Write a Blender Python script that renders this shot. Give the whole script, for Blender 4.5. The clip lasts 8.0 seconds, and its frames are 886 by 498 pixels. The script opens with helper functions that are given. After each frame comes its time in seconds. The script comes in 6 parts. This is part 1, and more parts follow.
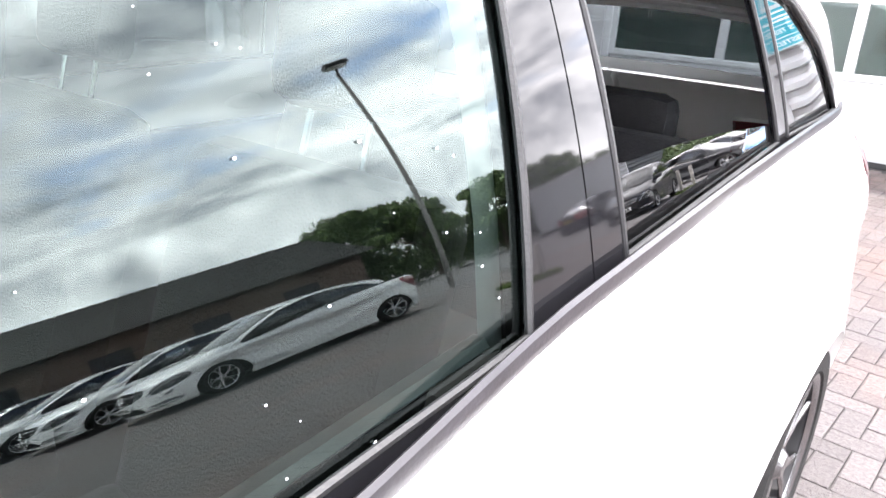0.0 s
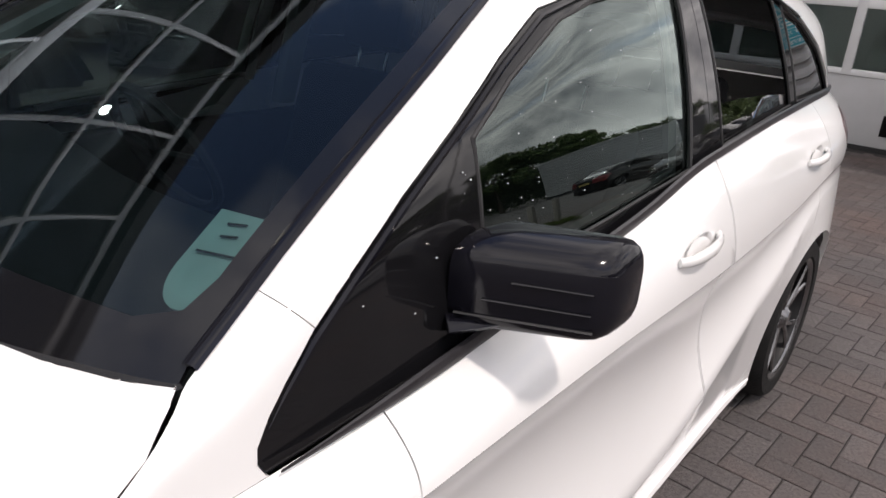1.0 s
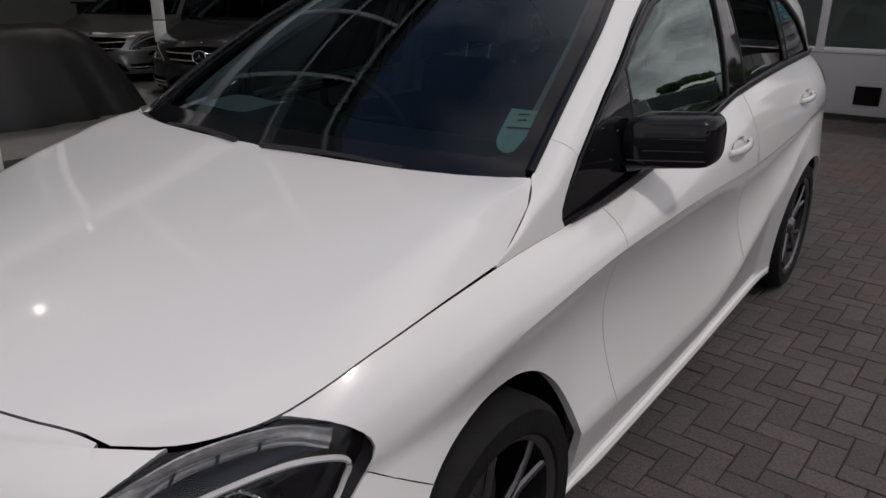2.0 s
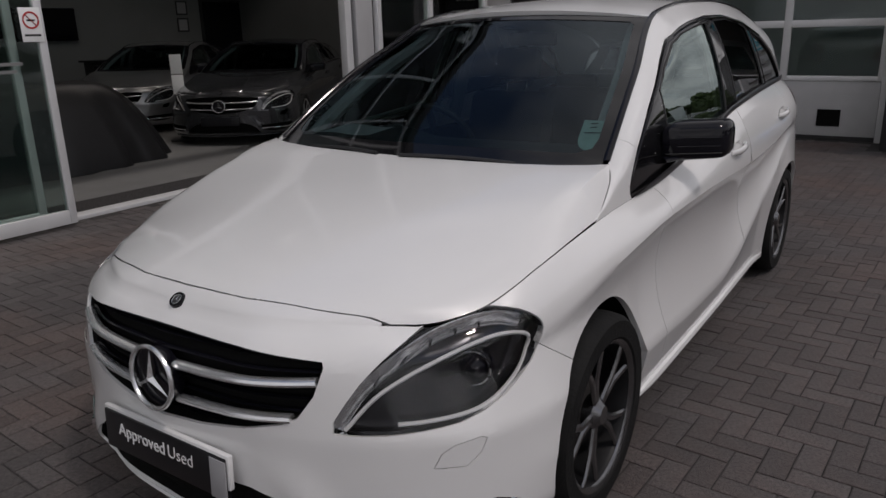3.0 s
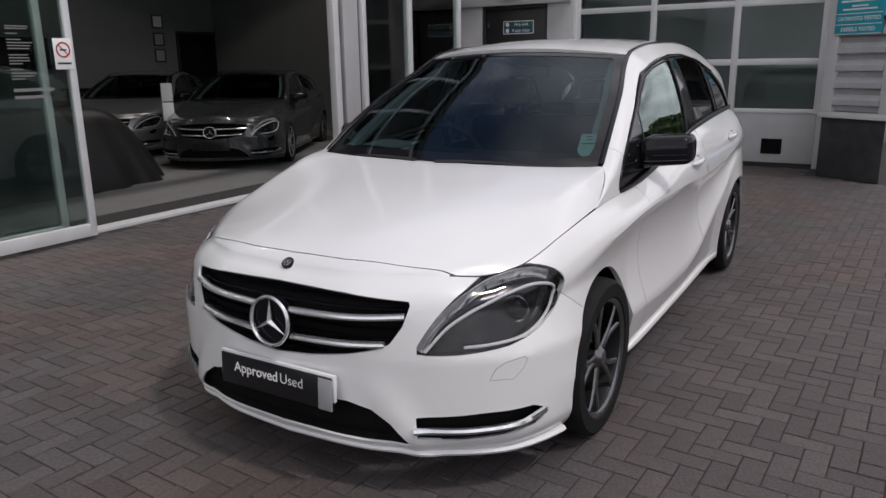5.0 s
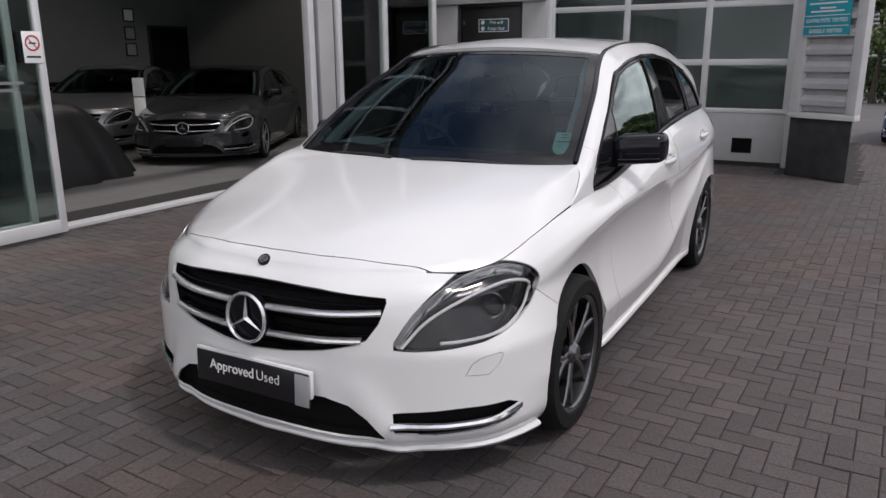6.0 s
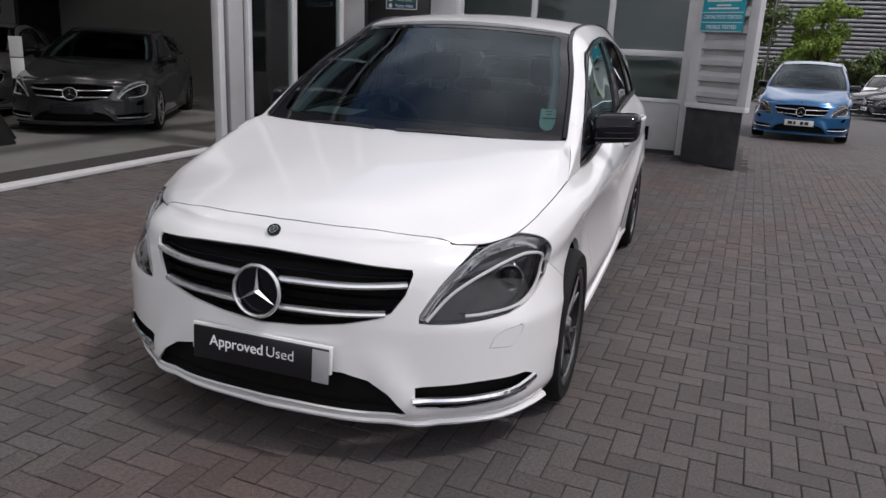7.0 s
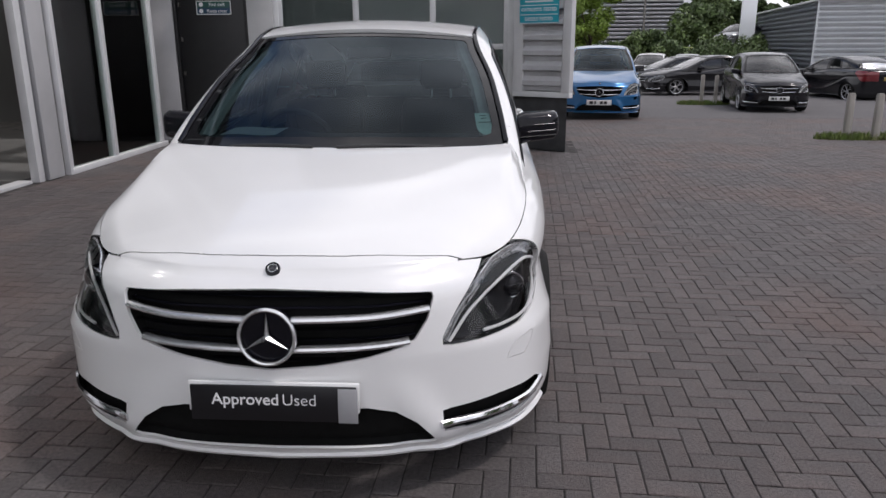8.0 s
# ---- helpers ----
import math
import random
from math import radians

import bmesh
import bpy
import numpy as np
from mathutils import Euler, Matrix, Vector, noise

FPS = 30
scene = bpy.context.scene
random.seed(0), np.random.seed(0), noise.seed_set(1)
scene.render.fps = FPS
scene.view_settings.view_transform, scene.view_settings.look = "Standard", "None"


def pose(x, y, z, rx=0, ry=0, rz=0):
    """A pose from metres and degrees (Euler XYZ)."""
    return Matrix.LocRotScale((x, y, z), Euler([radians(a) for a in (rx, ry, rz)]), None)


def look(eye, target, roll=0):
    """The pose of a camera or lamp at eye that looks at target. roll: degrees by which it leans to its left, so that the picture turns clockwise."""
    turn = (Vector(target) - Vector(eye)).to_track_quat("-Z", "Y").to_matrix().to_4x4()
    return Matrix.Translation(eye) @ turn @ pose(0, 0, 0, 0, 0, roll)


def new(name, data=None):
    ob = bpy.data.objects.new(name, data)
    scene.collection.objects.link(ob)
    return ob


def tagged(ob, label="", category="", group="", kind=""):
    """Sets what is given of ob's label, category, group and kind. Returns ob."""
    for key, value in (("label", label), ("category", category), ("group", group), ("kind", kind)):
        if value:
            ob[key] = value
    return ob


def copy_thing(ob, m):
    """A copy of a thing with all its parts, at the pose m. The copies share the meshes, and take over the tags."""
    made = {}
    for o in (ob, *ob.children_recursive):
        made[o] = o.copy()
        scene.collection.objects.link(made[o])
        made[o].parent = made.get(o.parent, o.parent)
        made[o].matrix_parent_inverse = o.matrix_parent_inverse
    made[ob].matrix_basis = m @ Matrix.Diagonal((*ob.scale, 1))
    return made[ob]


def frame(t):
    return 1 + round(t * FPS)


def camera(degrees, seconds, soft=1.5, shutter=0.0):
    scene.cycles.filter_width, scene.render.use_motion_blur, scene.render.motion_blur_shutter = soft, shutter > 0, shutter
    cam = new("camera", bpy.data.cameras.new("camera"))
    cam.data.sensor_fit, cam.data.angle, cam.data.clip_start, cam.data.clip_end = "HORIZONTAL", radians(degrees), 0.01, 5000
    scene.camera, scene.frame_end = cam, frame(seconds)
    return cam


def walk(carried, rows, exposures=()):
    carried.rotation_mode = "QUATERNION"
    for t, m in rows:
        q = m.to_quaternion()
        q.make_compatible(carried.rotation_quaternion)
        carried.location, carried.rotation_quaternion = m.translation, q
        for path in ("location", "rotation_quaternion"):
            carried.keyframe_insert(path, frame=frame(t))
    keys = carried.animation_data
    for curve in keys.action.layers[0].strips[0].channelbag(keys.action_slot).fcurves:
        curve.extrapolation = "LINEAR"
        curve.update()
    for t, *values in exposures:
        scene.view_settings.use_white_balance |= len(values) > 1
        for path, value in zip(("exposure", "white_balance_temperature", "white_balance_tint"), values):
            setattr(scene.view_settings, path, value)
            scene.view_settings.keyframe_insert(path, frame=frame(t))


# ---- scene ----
cam = camera(62.4, 8.0)
PATH = [
    (0, (1.091, 1.794, 1.355), (-0.044, 3.288, 0.663), 3.5),
    (0.5, (1.22, 1.246, 1.39), (0.077, 2.727, 0.684), 2.9),
    (1, (1.338, 0.723, 1.434), (0.207, 2.21, 0.717), 4.4),
    (1.5, (1.366, 0.249, 1.411), (0.324, 1.803, 0.711), 2.2),
    (2, (1.520, -0.294, 1.414), (0.402, 1.218, 0.734), 0.4),
    (3.3, (1.616, -1.308, 1.439), (0.555, 0.313, 0.939), -2.0),
    (3.5, (1.623, -1.43, 1.436), (0.596, 0.222, 0.97), -1.6),
    (4, (1.634, -1.676, 1.434), (0.644, -0.01, 0.941), -1.3),
    (5.5, (1.753, -1.848, 1.439), (0.749, -0.189, 0.95), -0.7),
    (6, (1.731, -1.86, 1.44), (0.791, -0.167, 0.942), -0.3),
    (6.5, (1.583, -1.969, 1.404), (0.818, -0.18, 0.943), 1.7),
    (7, (1.28, -2.035, 1.388), (0.655, -0.213, 0.849), 2.8),
    (7.5, (0.948, -2.051, 1.416), (0.499, -0.175, 0.887), 1.9),
    (8, (0.644, -2.109, 1.428), (0.528, -0.186, 0.891), -0.3),
]
EXPOSURES = [(0, 3.35, 6450, 16), (0.3, 2.35, 6550, 17), (0.6, 1.4, 6650, 17), (1.0, 0.65, 6800, 17), (1.5, -0.10, 6750, 17), (2.0, -0.64, 6600, 17), (3.5, -0.70, 6500, 16), (4.0, -0.47, 6450, 16), (5.5, -0.01, 6400, 16), (6.5, 0.10, 6400, 16), (8.0, 0.11, 6300, 16)]
walk(cam, [(t, look(eye, target, roll)) for t, eye, target, roll in PATH], EXPOSURES)

# ---- light ----
SUN_TURN, SUN_HEIGHT = -6.0, 58.0          # degrees: bearing from +x, height over the horizon
sun = new("sun", bpy.data.lights.new("sun", "SUN"))
sun.data.energy, sun.data.angle, sun.data.color = 1.5, radians(4.5), (1.0, 0.95, 0.88)
_d = Vector((math.cos(radians(SUN_HEIGHT)) * math.cos(radians(SUN_TURN)), math.cos(radians(SUN_HEIGHT)) * math.sin(radians(SUN_TURN)), math.sin(radians(SUN_HEIGHT))))
sun.matrix_world = look(_d * 60, (0, 0, 0))
world = bpy.data.worlds.new("sky")
scene.world = world
world.use_nodes = True
_n, _l = world.node_tree.nodes, world.node_tree.links
_n.clear()
_out = _n.new("ShaderNodeOutputWorld")
_bg = _n.new("ShaderNodeBackground")
_sky = _n.new("ShaderNodeTexSky")
_sky.sky_type, _sky.sun_disc = "NISHITA", False
_sky.sun_elevation, _sky.sun_rotation = radians(SUN_HEIGHT), radians(90 - SUN_TURN)
_tc = _n.new("ShaderNodeTexCoord")
_sep = _n.new("ShaderNodeSeparateXYZ")
_l.new(_tc.outputs["Generated"], _sep.inputs[0])
_up = _n.new("ShaderNodeMath")
_up.operation, _up.inputs[1].default_value = "MAXIMUM", 0.22
_l.new(_sep.outputs["Z"], _up.inputs[0])
_div = _n.new("ShaderNodeVectorMath")
_div.operation = "DIVIDE"
_l.new(_tc.outputs["Generated"], _div.inputs[0])
_l.new(_up.outputs[0], _div.inputs[1])
_cl = _n.new("ShaderNodeTexNoise")
_cl.inputs["Scale"].default_value, _cl.inputs["Detail"].default_value, _cl.inputs["Roughness"].default_value = 0.8, 9, 0.54
_shift = _n.new("ShaderNodeMapping")
_shift.inputs["Location"].default_value = (4.3, 1.9, 0.0)
_l.new(_div.outputs[0], _shift.inputs[0])
_l.new(_shift.outputs[0], _cl.inputs["Vector"])
_cov = _n.new("ShaderNodeValToRGB")
_cov.color_ramp.elements[0].position, _cov.color_ramp.elements[1].position = 0.33, 0.47
# clouds seen from the side close up towards the horizon
_rise = _n.new("ShaderNodeMapRange")
_rise.inputs["From Max"].default_value = 1.0
_rise.inputs["To Min"].default_value, _rise.inputs["To Max"].default_value = 0.09, -0.09
_l.new(_sep.outputs["Z"], _rise.inputs["Value"])
_sum = _n.new("ShaderNodeMath")
_l.new(_cl.outputs["Fac"], _sum.inputs[0])
_l.new(_rise.outputs[0], _sum.inputs[1])
_l.new(_sum.outputs[0], _cov.inputs[0])
_cl2 = _n.new("ShaderNodeTexNoise")
_cl2.inputs["Scale"].default_value, _cl2.inputs["Detail"].default_value, _cl2.inputs["Roughness"].default_value = 1.7, 9, 0.62
_l.new(_div.outputs[0], _cl2.inputs["Vector"])
_tone = _n.new("ShaderNodeValToRGB")
_tone.color_ramp.elements[0].position, _tone.color_ramp.elements[1].position = 0.32, 0.72
_tone.color_ramp.elements[0].color, _tone.color_ramp.elements[1].color = (2.7, 2.85, 3.1, 1), (12.5, 12.5, 12.3, 1)
_l.new(_cl2.outputs["Fac"], _tone.inputs[0])
_mix = _n.new("ShaderNodeMix")
_mix.data_type = "RGBA"
_l.new(_cov.outputs[0], _mix.inputs["Factor"])
_l.new(_sky.outputs[0], _mix.inputs["A"])
_l.new(_tone.outputs[0], _mix.inputs["B"])
_l.new(_mix.outputs["Result"], _bg.inputs["Color"])
_bg.inputs["Strength"].default_value = 0.13
_l.new(_bg.outputs[0], _out.inputs["Surface"])


# ---- materials ----
def material(name, colour, rough=0.5, metal=0.0, vary=0.08, scale=6.0, bump=0.0, bump_scale=60.0, coat=0.0, spec=0.5, second=None, second_scale=1.2, random_tone=0.0, stretch=None):
    """A surface with grain at two scales: vary darkens and lightens the colour, bump gives fine relief, second is a colour of blotches."""
    m = bpy.data.materials.new(name)
    m.use_nodes = True
    nodes, links = m.node_tree.nodes, m.node_tree.links
    b = nodes["Principled BSDF"]
    b.inputs["Roughness"].default_value, b.inputs["Metallic"].default_value = rough, metal
    b.inputs["Coat Weight"].default_value, b.inputs["Coat Roughness"].default_value = coat, 0.03
    b.inputs["Specular IOR Level"].default_value = spec
    tc = nodes.new("ShaderNodeTexCoord")
    source = tc.outputs["Object"]
    if stretch:
        mp = nodes.new("ShaderNodeMapping")
        mp.inputs["Scale"].default_value = stretch
        links.new(source, mp.inputs[0])
        source = mp.outputs[0]
    n1 = nodes.new("ShaderNodeTexNoise")
    n1.inputs["Scale"].default_value, n1.inputs["Detail"].default_value = scale, 6
    links.new(source, n1.inputs["Vector"])
    r1 = nodes.new("ShaderNodeMapRange")
    r1.inputs["From Min"].default_value, r1.inputs["From Max"].default_value = 0.3, 0.7
    r1.inputs["To Min"].default_value, r1.inputs["To Max"].default_value = 1 - vary, 1 + vary
    links.new(n1.outputs["Fac"], r1.inputs["Value"])
    base = nodes.new("ShaderNodeRGB")
    base.outputs[0].default_value = (*colour, 1)
    col = base.outputs[0]
    if second:
        n2 = nodes.new("ShaderNodeTexNoise")
        n2.inputs["Scale"].default_value, n2.inputs["Detail"].default_value = second_scale, 4
        links.new(source, n2.inputs["Vector"])
        r2 = nodes.new("ShaderNodeMapRange")
        r2.inputs["From Min"].default_value, r2.inputs["From Max"].default_value = 0.45, 0.7
        links.new(n2.outputs["Fac"], r2.inputs["Value"])
        mx = nodes.new("ShaderNodeMix")
        mx.data_type = "RGBA"
        links.new(r2.outputs[0], mx.inputs["Factor"])
        links.new(col, mx.inputs["A"])
        mx.inputs["B"].default_value = (*second, 1)
        col = mx.outputs["Result"]
    factor = r1.outputs[0]
    if random_tone:
        info = nodes.new("ShaderNodeObjectInfo")
        geo = nodes.new("ShaderNodeNewGeometry")
        add = nodes.new("ShaderNodeMath")
        links.new(info.outputs["Random"], add.inputs[0])
        links.new(geo.outputs["Random Per Island"], add.inputs[1])
        fr = nodes.new("ShaderNodeMath")
        fr.operation = "FRACT"
        links.new(add.outputs[0], fr.inputs[0])
        rr = nodes.new("ShaderNodeMapRange")
        rr.inputs["To Min"].default_value, rr.inputs["To Max"].default_value = 1 - random_tone, 1 + random_tone
        links.new(fr.outputs[0], rr.inputs["Value"])
        mul = nodes.new("ShaderNodeMath")
        mul.operation = "MULTIPLY"
        links.new(factor, mul.inputs[0])
        links.new(rr.outputs[0], mul.inputs[1])
        factor = mul.outputs[0]
    sc = nodes.new("ShaderNodeVectorMath")
    sc.operation = "SCALE"
    links.new(col, sc.inputs[0])
    links.new(factor, sc.inputs["Scale"])
    links.new(sc.outputs[0], b.inputs["Base Color"])
    if bump:
        n3 = nodes.new("ShaderNodeTexNoise")
        n3.inputs["Scale"].default_value, n3.inputs["Detail"].default_value = bump_scale, 5
        links.new(source, n3.inputs["Vector"])
        bp = nodes.new("ShaderNodeBump")
        bp.inputs["Strength"].default_value, bp.inputs["Distance"].default_value = bump, 0.01
        links.new(n3.outputs["Fac"], bp.inputs["Height"])
        links.new(bp.outputs[0], b.inputs["Normal"])
    return m


def glass(name, tint, gloss=1.0, ior=1.5, sheen=(1, 1, 1)):
    """A thin pane: it lets light straight through, tinted, and mirrors by its Fresnel."""
    m = bpy.data.materials.new(name)
    m.use_nodes = True
    nodes, links = m.node_tree.nodes, m.node_tree.links
    nodes.clear()
    out = nodes.new("ShaderNodeOutputMaterial")
    mix = nodes.new("ShaderNodeMixShader")
    clear = nodes.new("ShaderNodeBsdfTransparent")
    clear.inputs[0].default_value = (*tint, 1)
    shine = nodes.new("ShaderNodeBsdfGlossy")
    shine.inputs["Roughness"].default_value = 0.004
    shine.inputs["Color"].default_value = (*sheen, 1)
    fr = nodes.new("ShaderNodeFresnel")
    fr.inputs["IOR"].default_value = ior
    sc = nodes.new("ShaderNodeMath")
    sc.operation, sc.use_clamp, sc.inputs[1].default_value = "MULTIPLY", True, gloss
    links.new(fr.outputs[0], sc.inputs[0])
    links.new(sc.outputs[0], mix.inputs[0])
    links.new(clear.outputs[0], mix.inputs[1])
    links.new(shine.outputs[0], mix.inputs[2])
    links.new(mix.outputs[0], out.inputs["Surface"])
    return m


def lamp_glow(name, colour, strength):
    m = bpy.data.materials.new(name)
    m.use_nodes = True
    b = m.node_tree.nodes["Principled BSDF"]
    b.inputs["Base Color"].default_value = (*colour, 1)
    b.inputs["Emission Color"].default_value = (*colour, 1)
    b.inputs["Emission Strength"].default_value = strength
    return m


WHITE = material("white_paint", (0.76, 0.76, 0.755), 0.32, 0, 0.012, 3, coat=1.0)
WHITE.node_tree.nodes["Principled BSDF"].inputs["Coat Roughness"].default_value = 0.07
BLUE = material("blue_paint", (0.006, 0.105, 0.27), 0.28, 0.55, 0.05, 8, coat=1.0)
GREY = material("grey_metallic_paint", (0.13, 0.135, 0.145), 0.3, 0.6, 0.05, 8, coat=1.0)
SILVER = material("silver_metallic_paint", (0.42, 0.43, 0.44), 0.3, 0.7, 0.05, 8, coat=1.0)
DARK = material("black_paint", (0.007, 0.007, 0.009), 0.25, 0.0, 0.1, 8, coat=0.5, spec=0.3)
RED = material("dark_red_paint", (0.16, 0.01, 0.015), 0.28, 0.3, 0.05, 8, coat=1.0)
GLOSS_BLACK = material("gloss_black_trim", (0.006, 0.006, 0.009), 0.10, 0, 0.1, 9, spec=0.3)
SATIN_BLACK = material("satin_black_plastic", (0.014, 0.014, 0.015), 0.45, 0, 0.2, 20, 0.15, 300)
CHROME = material("chrome", (0.82, 0.83, 0.85), 0.08, 1.0, 0.02, 12)
TYRE = material("tyre_rubber", (0.009, 0.009, 0.009), 0.75, 0, 0.25, 12, 0.3, 90, spec=0.2)
RIM = material("dark_grey_alloy", (0.17, 0.17, 0.175), 0.22, 0.95, 0.15, 10, coat=0.4)
BARREL = material("dark_wheel_barrel", (0.010, 0.010, 0.011), 0.5, 0.2, 0.15, 10, spec=0.3)
BELT = material("dark_belt_trim", (0.022, 0.021, 0.024), 0.28, 0, 0.15, 25, 0.05, 200)
MESH_BLACK = material("matt_black_mesh", (0.006, 0.006, 0.006), 0.8, 0, 0.2, 40, 0.2, 200, spec=0.12)
INNER_TRIM = material("grey_inner_door_trim", (0.20, 0.21, 0.20), 0.55, 0, 0.08, 20)
RIM_SILVER = material("silver_alloy", (0.45, 0.45, 0.46), 0.3, 0.85, 0.1, 10)
LAMP_STRIP = material("pale_lamp_reflector", (0.62, 0.63, 0.65), 0.18, 0.8, 0.25, 60)
LAMP_GREY = material("lamp_housing_grey", (0.022, 0.022, 0.025), 0.22, 0.6, 0.25, 14)
STEEL = material("brake_steel", (0.22, 0.21, 0.20), 0.4, 0.9, 0.2, 30)
WINDOW = glass("car_window_glass", (0.36, 0.43, 0.41), 1.6, 1.52, (0.86, 1.0, 0.97))
PRIVACY = glass("dark_window_glass", (0.16, 0.18, 0.19), 1.5, 1.52)
SCREEN = glass("windscreen_glass", (0.34, 0.43, 0.44), 0.80, 1.52, (0.80, 0.92, 1.0))
LENS = glass("lamp_lens", (0.93, 0.94, 0.95), 1.0, 1.45)
SHOP_GLASS = glass("shop_glass", (0.72, 0.80, 0.78), 1.0, 1.5)
CLOTH = material("black_seat_cloth", (0.006, 0.006, 0.007), 0.85, 0, 0.25, 30, 0.3, 200)
DASH = material("dashboard_plastic", (0.016, 0.017, 0.018), 0.6, 0, 0.2, 30, 0.2, 300)
LINING = material("pale_grey_lining", (0.42, 0.43, 0.42), 0.85, 0, 0.06, 20, 0.1, 200)
PAPER = material("paper", (0.85, 0.86, 0.85), 0.6, 0, 0.03, 20)
GREEN_PAPER = material("pale_green_card", (0.42, 0.58, 0.53), 0.45, 0, 0.08, 30)
STAR = material("bright_badge_metal", (0.78, 0.79, 0.80), 0.24, 0.85, 0.03, 12)
SHOW_DARK = material("dark_show_paint", (0.045, 0.047, 0.052), 0.25, 0.5, 0.05, 8, coat=1.0)
SHOW_SILVER = material("silver_show_paint", (0.30, 0.305, 0.31), 0.3, 0.7, 0.05, 8, coat=1.0)
SURROUND = material("window_surround_black", (0.006, 0.006, 0.007), 0.05, 0, 0.1, 9, spec=0.42)
LETTER = material("white_lettering", (0.78, 0.78, 0.78), 0.5, 0, 0.02, 10)
PLATE_BLACK = material("black_plate", (0.008, 0.008, 0.010), 0.3, 0, 0.1, 15)
PLATE_GREY = material("grey_plate_end", (0.33, 0.33, 0.34), 0.4, 0, 0.05, 15)
PLATE_WHITE = material("white_plate", (0.70, 0.70, 0.68), 0.35, 0, 0.05, 15)
FRAME = material("silver_grey_aluminium", (0.66, 0.665, 0.67), 0.45, 0.15, 0.06, 4, 0.04, 80)
CLAD_GREY = material("grey_wall_panel", (0.44, 0.44, 0.445), 0.55, 0.05, 0.06, 2, 0.05, 60, second=(0.36, 0.36, 0.362))
CLAD_SILVER = material("silver_profiled_cladding", (0.80, 0.80, 0.81), 0.4, 0.05, 0.07, 3, 0.04, 60, second=(0.72, 0.72, 0.73))
PLINTH = material("dark_grey_plinth", (0.035, 0.036, 0.038), 0.75, 0, 0.25, 8, 0.5, 90, second=(0.05, 0.05, 0.052), second_scale=3)



# ---- tools ----
def link(bm, name, mat, parent=None, label="", smooth_faces=True, crisp=35):
    me = bpy.data.meshes.new(name)
    bm.normal_update()
    bm.to_mesh(me)
    bm.free()
    me.materials.append(mat)
    if smooth_faces:
        me.polygons.foreach_set("use_smooth", [True] * len(me.polygons))
        me.set_sharp_from_angle(angle=radians(crisp))
    ob = new(name, me)
    if parent:
        ob.parent = parent
    if label:
        tagged(ob, label)
    return ob


def part(name, bm, mat, parent, label="", smooth_faces=True, crisp=35):
    """One mesh as a part of its thing."""
    return link(bm, name, mat, parent, label, smooth_faces, crisp)


def holder(name, m, label, category, group="", kind=""):
    """An Empty at a thing's base, which its parts hang under."""
    ob = new(name)
    ob.matrix_world = m
    ob.empty_display_size = 0.1
    return tagged(ob, label, category, group, kind)


def box(bm, x0, x1, y0, y1, z0, z1, bevel=0.0, m=None):
    vs = [bm.verts.new((x, y, z)) for z in (z0, z1) for y in (y0, y1) for x in (x0, x1)]
    fs = [bm.faces.new([vs[i] for i in q]) for q in ((0, 2, 3, 1), (4, 5, 7, 6), (0, 1, 5, 4), (2, 6, 7, 3), (0, 4, 6, 2), (1, 3, 7, 5))]
    if bevel:
        es = list({e for f in fs for e in f.edges})
        got = bmesh.ops.bevel(bm, geom=es, offset=bevel, segments=2, profile=0.5, affect="EDGES")
        vs = list({v for f in got["faces"] for v in f.verts} | {v for v in vs if v.is_valid})
    if m is not None:
        bmesh.ops.transform(bm, matrix=m, verts=[v for v in vs if v.is_valid])
    return bm


def boxed(*a, **k):
    return box(bmesh.new(), *a, **k)


def lathe(profile, n, axis="x", arc=1.0):
    """A turned body: profile of (radius, place along the axis)."""
    bm = bmesh.new()
    rings = []
    for i in range(n):
        a = 2 * math.pi * arc * i / n
        c, s = math.cos(a), math.sin(a)
        rings.append([bm.verts.new({"x": (p, r * c, r * s), "y": (r * c, p, r * s), "z": (r * c, r * s, p)}[axis]) for r, p in profile])
    for i in range(n):
        a, b = rings[i], rings[(i + 1) % n]
        for j in range(len(profile) - 1):
            bm.faces.new((a[j], a[j + 1], b[j + 1], b[j]))
    bmesh.ops.remove_doubles(bm, verts=bm.verts, dist=1e-5)
    bmesh.ops.recalc_face_normals(bm, faces=bm.faces)
    return bm


def sweep(points, ru, rv=None, n=8, closed=False, up=(0, 0, 1), bm=None, taper=None):
    """A bar of oval section along points; ru lies along up, rv across."""
    bm = bm or bmesh.new()
    rv = ru if rv is None else rv
    pts = [Vector(p) for p in points]
    rings = []
    for i, p in enumerate(pts):
        a = pts[i - 1] if i or closed else p
        b = pts[(i + 1) % len(pts)] if i + 1 < len(pts) or closed else p
        d = (b - a).normalized()
        side = d.cross(Vector(up))
        side = side.normalized() if side.length > 1e-4 else Vector((1, 0, 0))
        u = side.cross(d).normalized()
        k = taper(i / (len(pts) - 1)) if taper else 1.0
        rings.append([bm.verts.new(p + u * (ru * k * math.sin(2 * math.pi * j / n)) + side * (rv * k * math.cos(2 * math.pi * j / n))) for j in range(n)])
    m = len(rings)
    made = []
    for i in range(m if closed else m - 1):
        a, b = rings[i], rings[(i + 1) % m]
        for j in range(n):
            made.append(bm.faces.new((a[j], a[(j + 1) % n], b[(j + 1) % n], b[j])))
    if not closed:
        made += [bm.faces.new(rings[0][::-1]), bm.faces.new(rings[-1])]
    bmesh.ops.recalc_face_normals(bm, faces=made)
    return bm


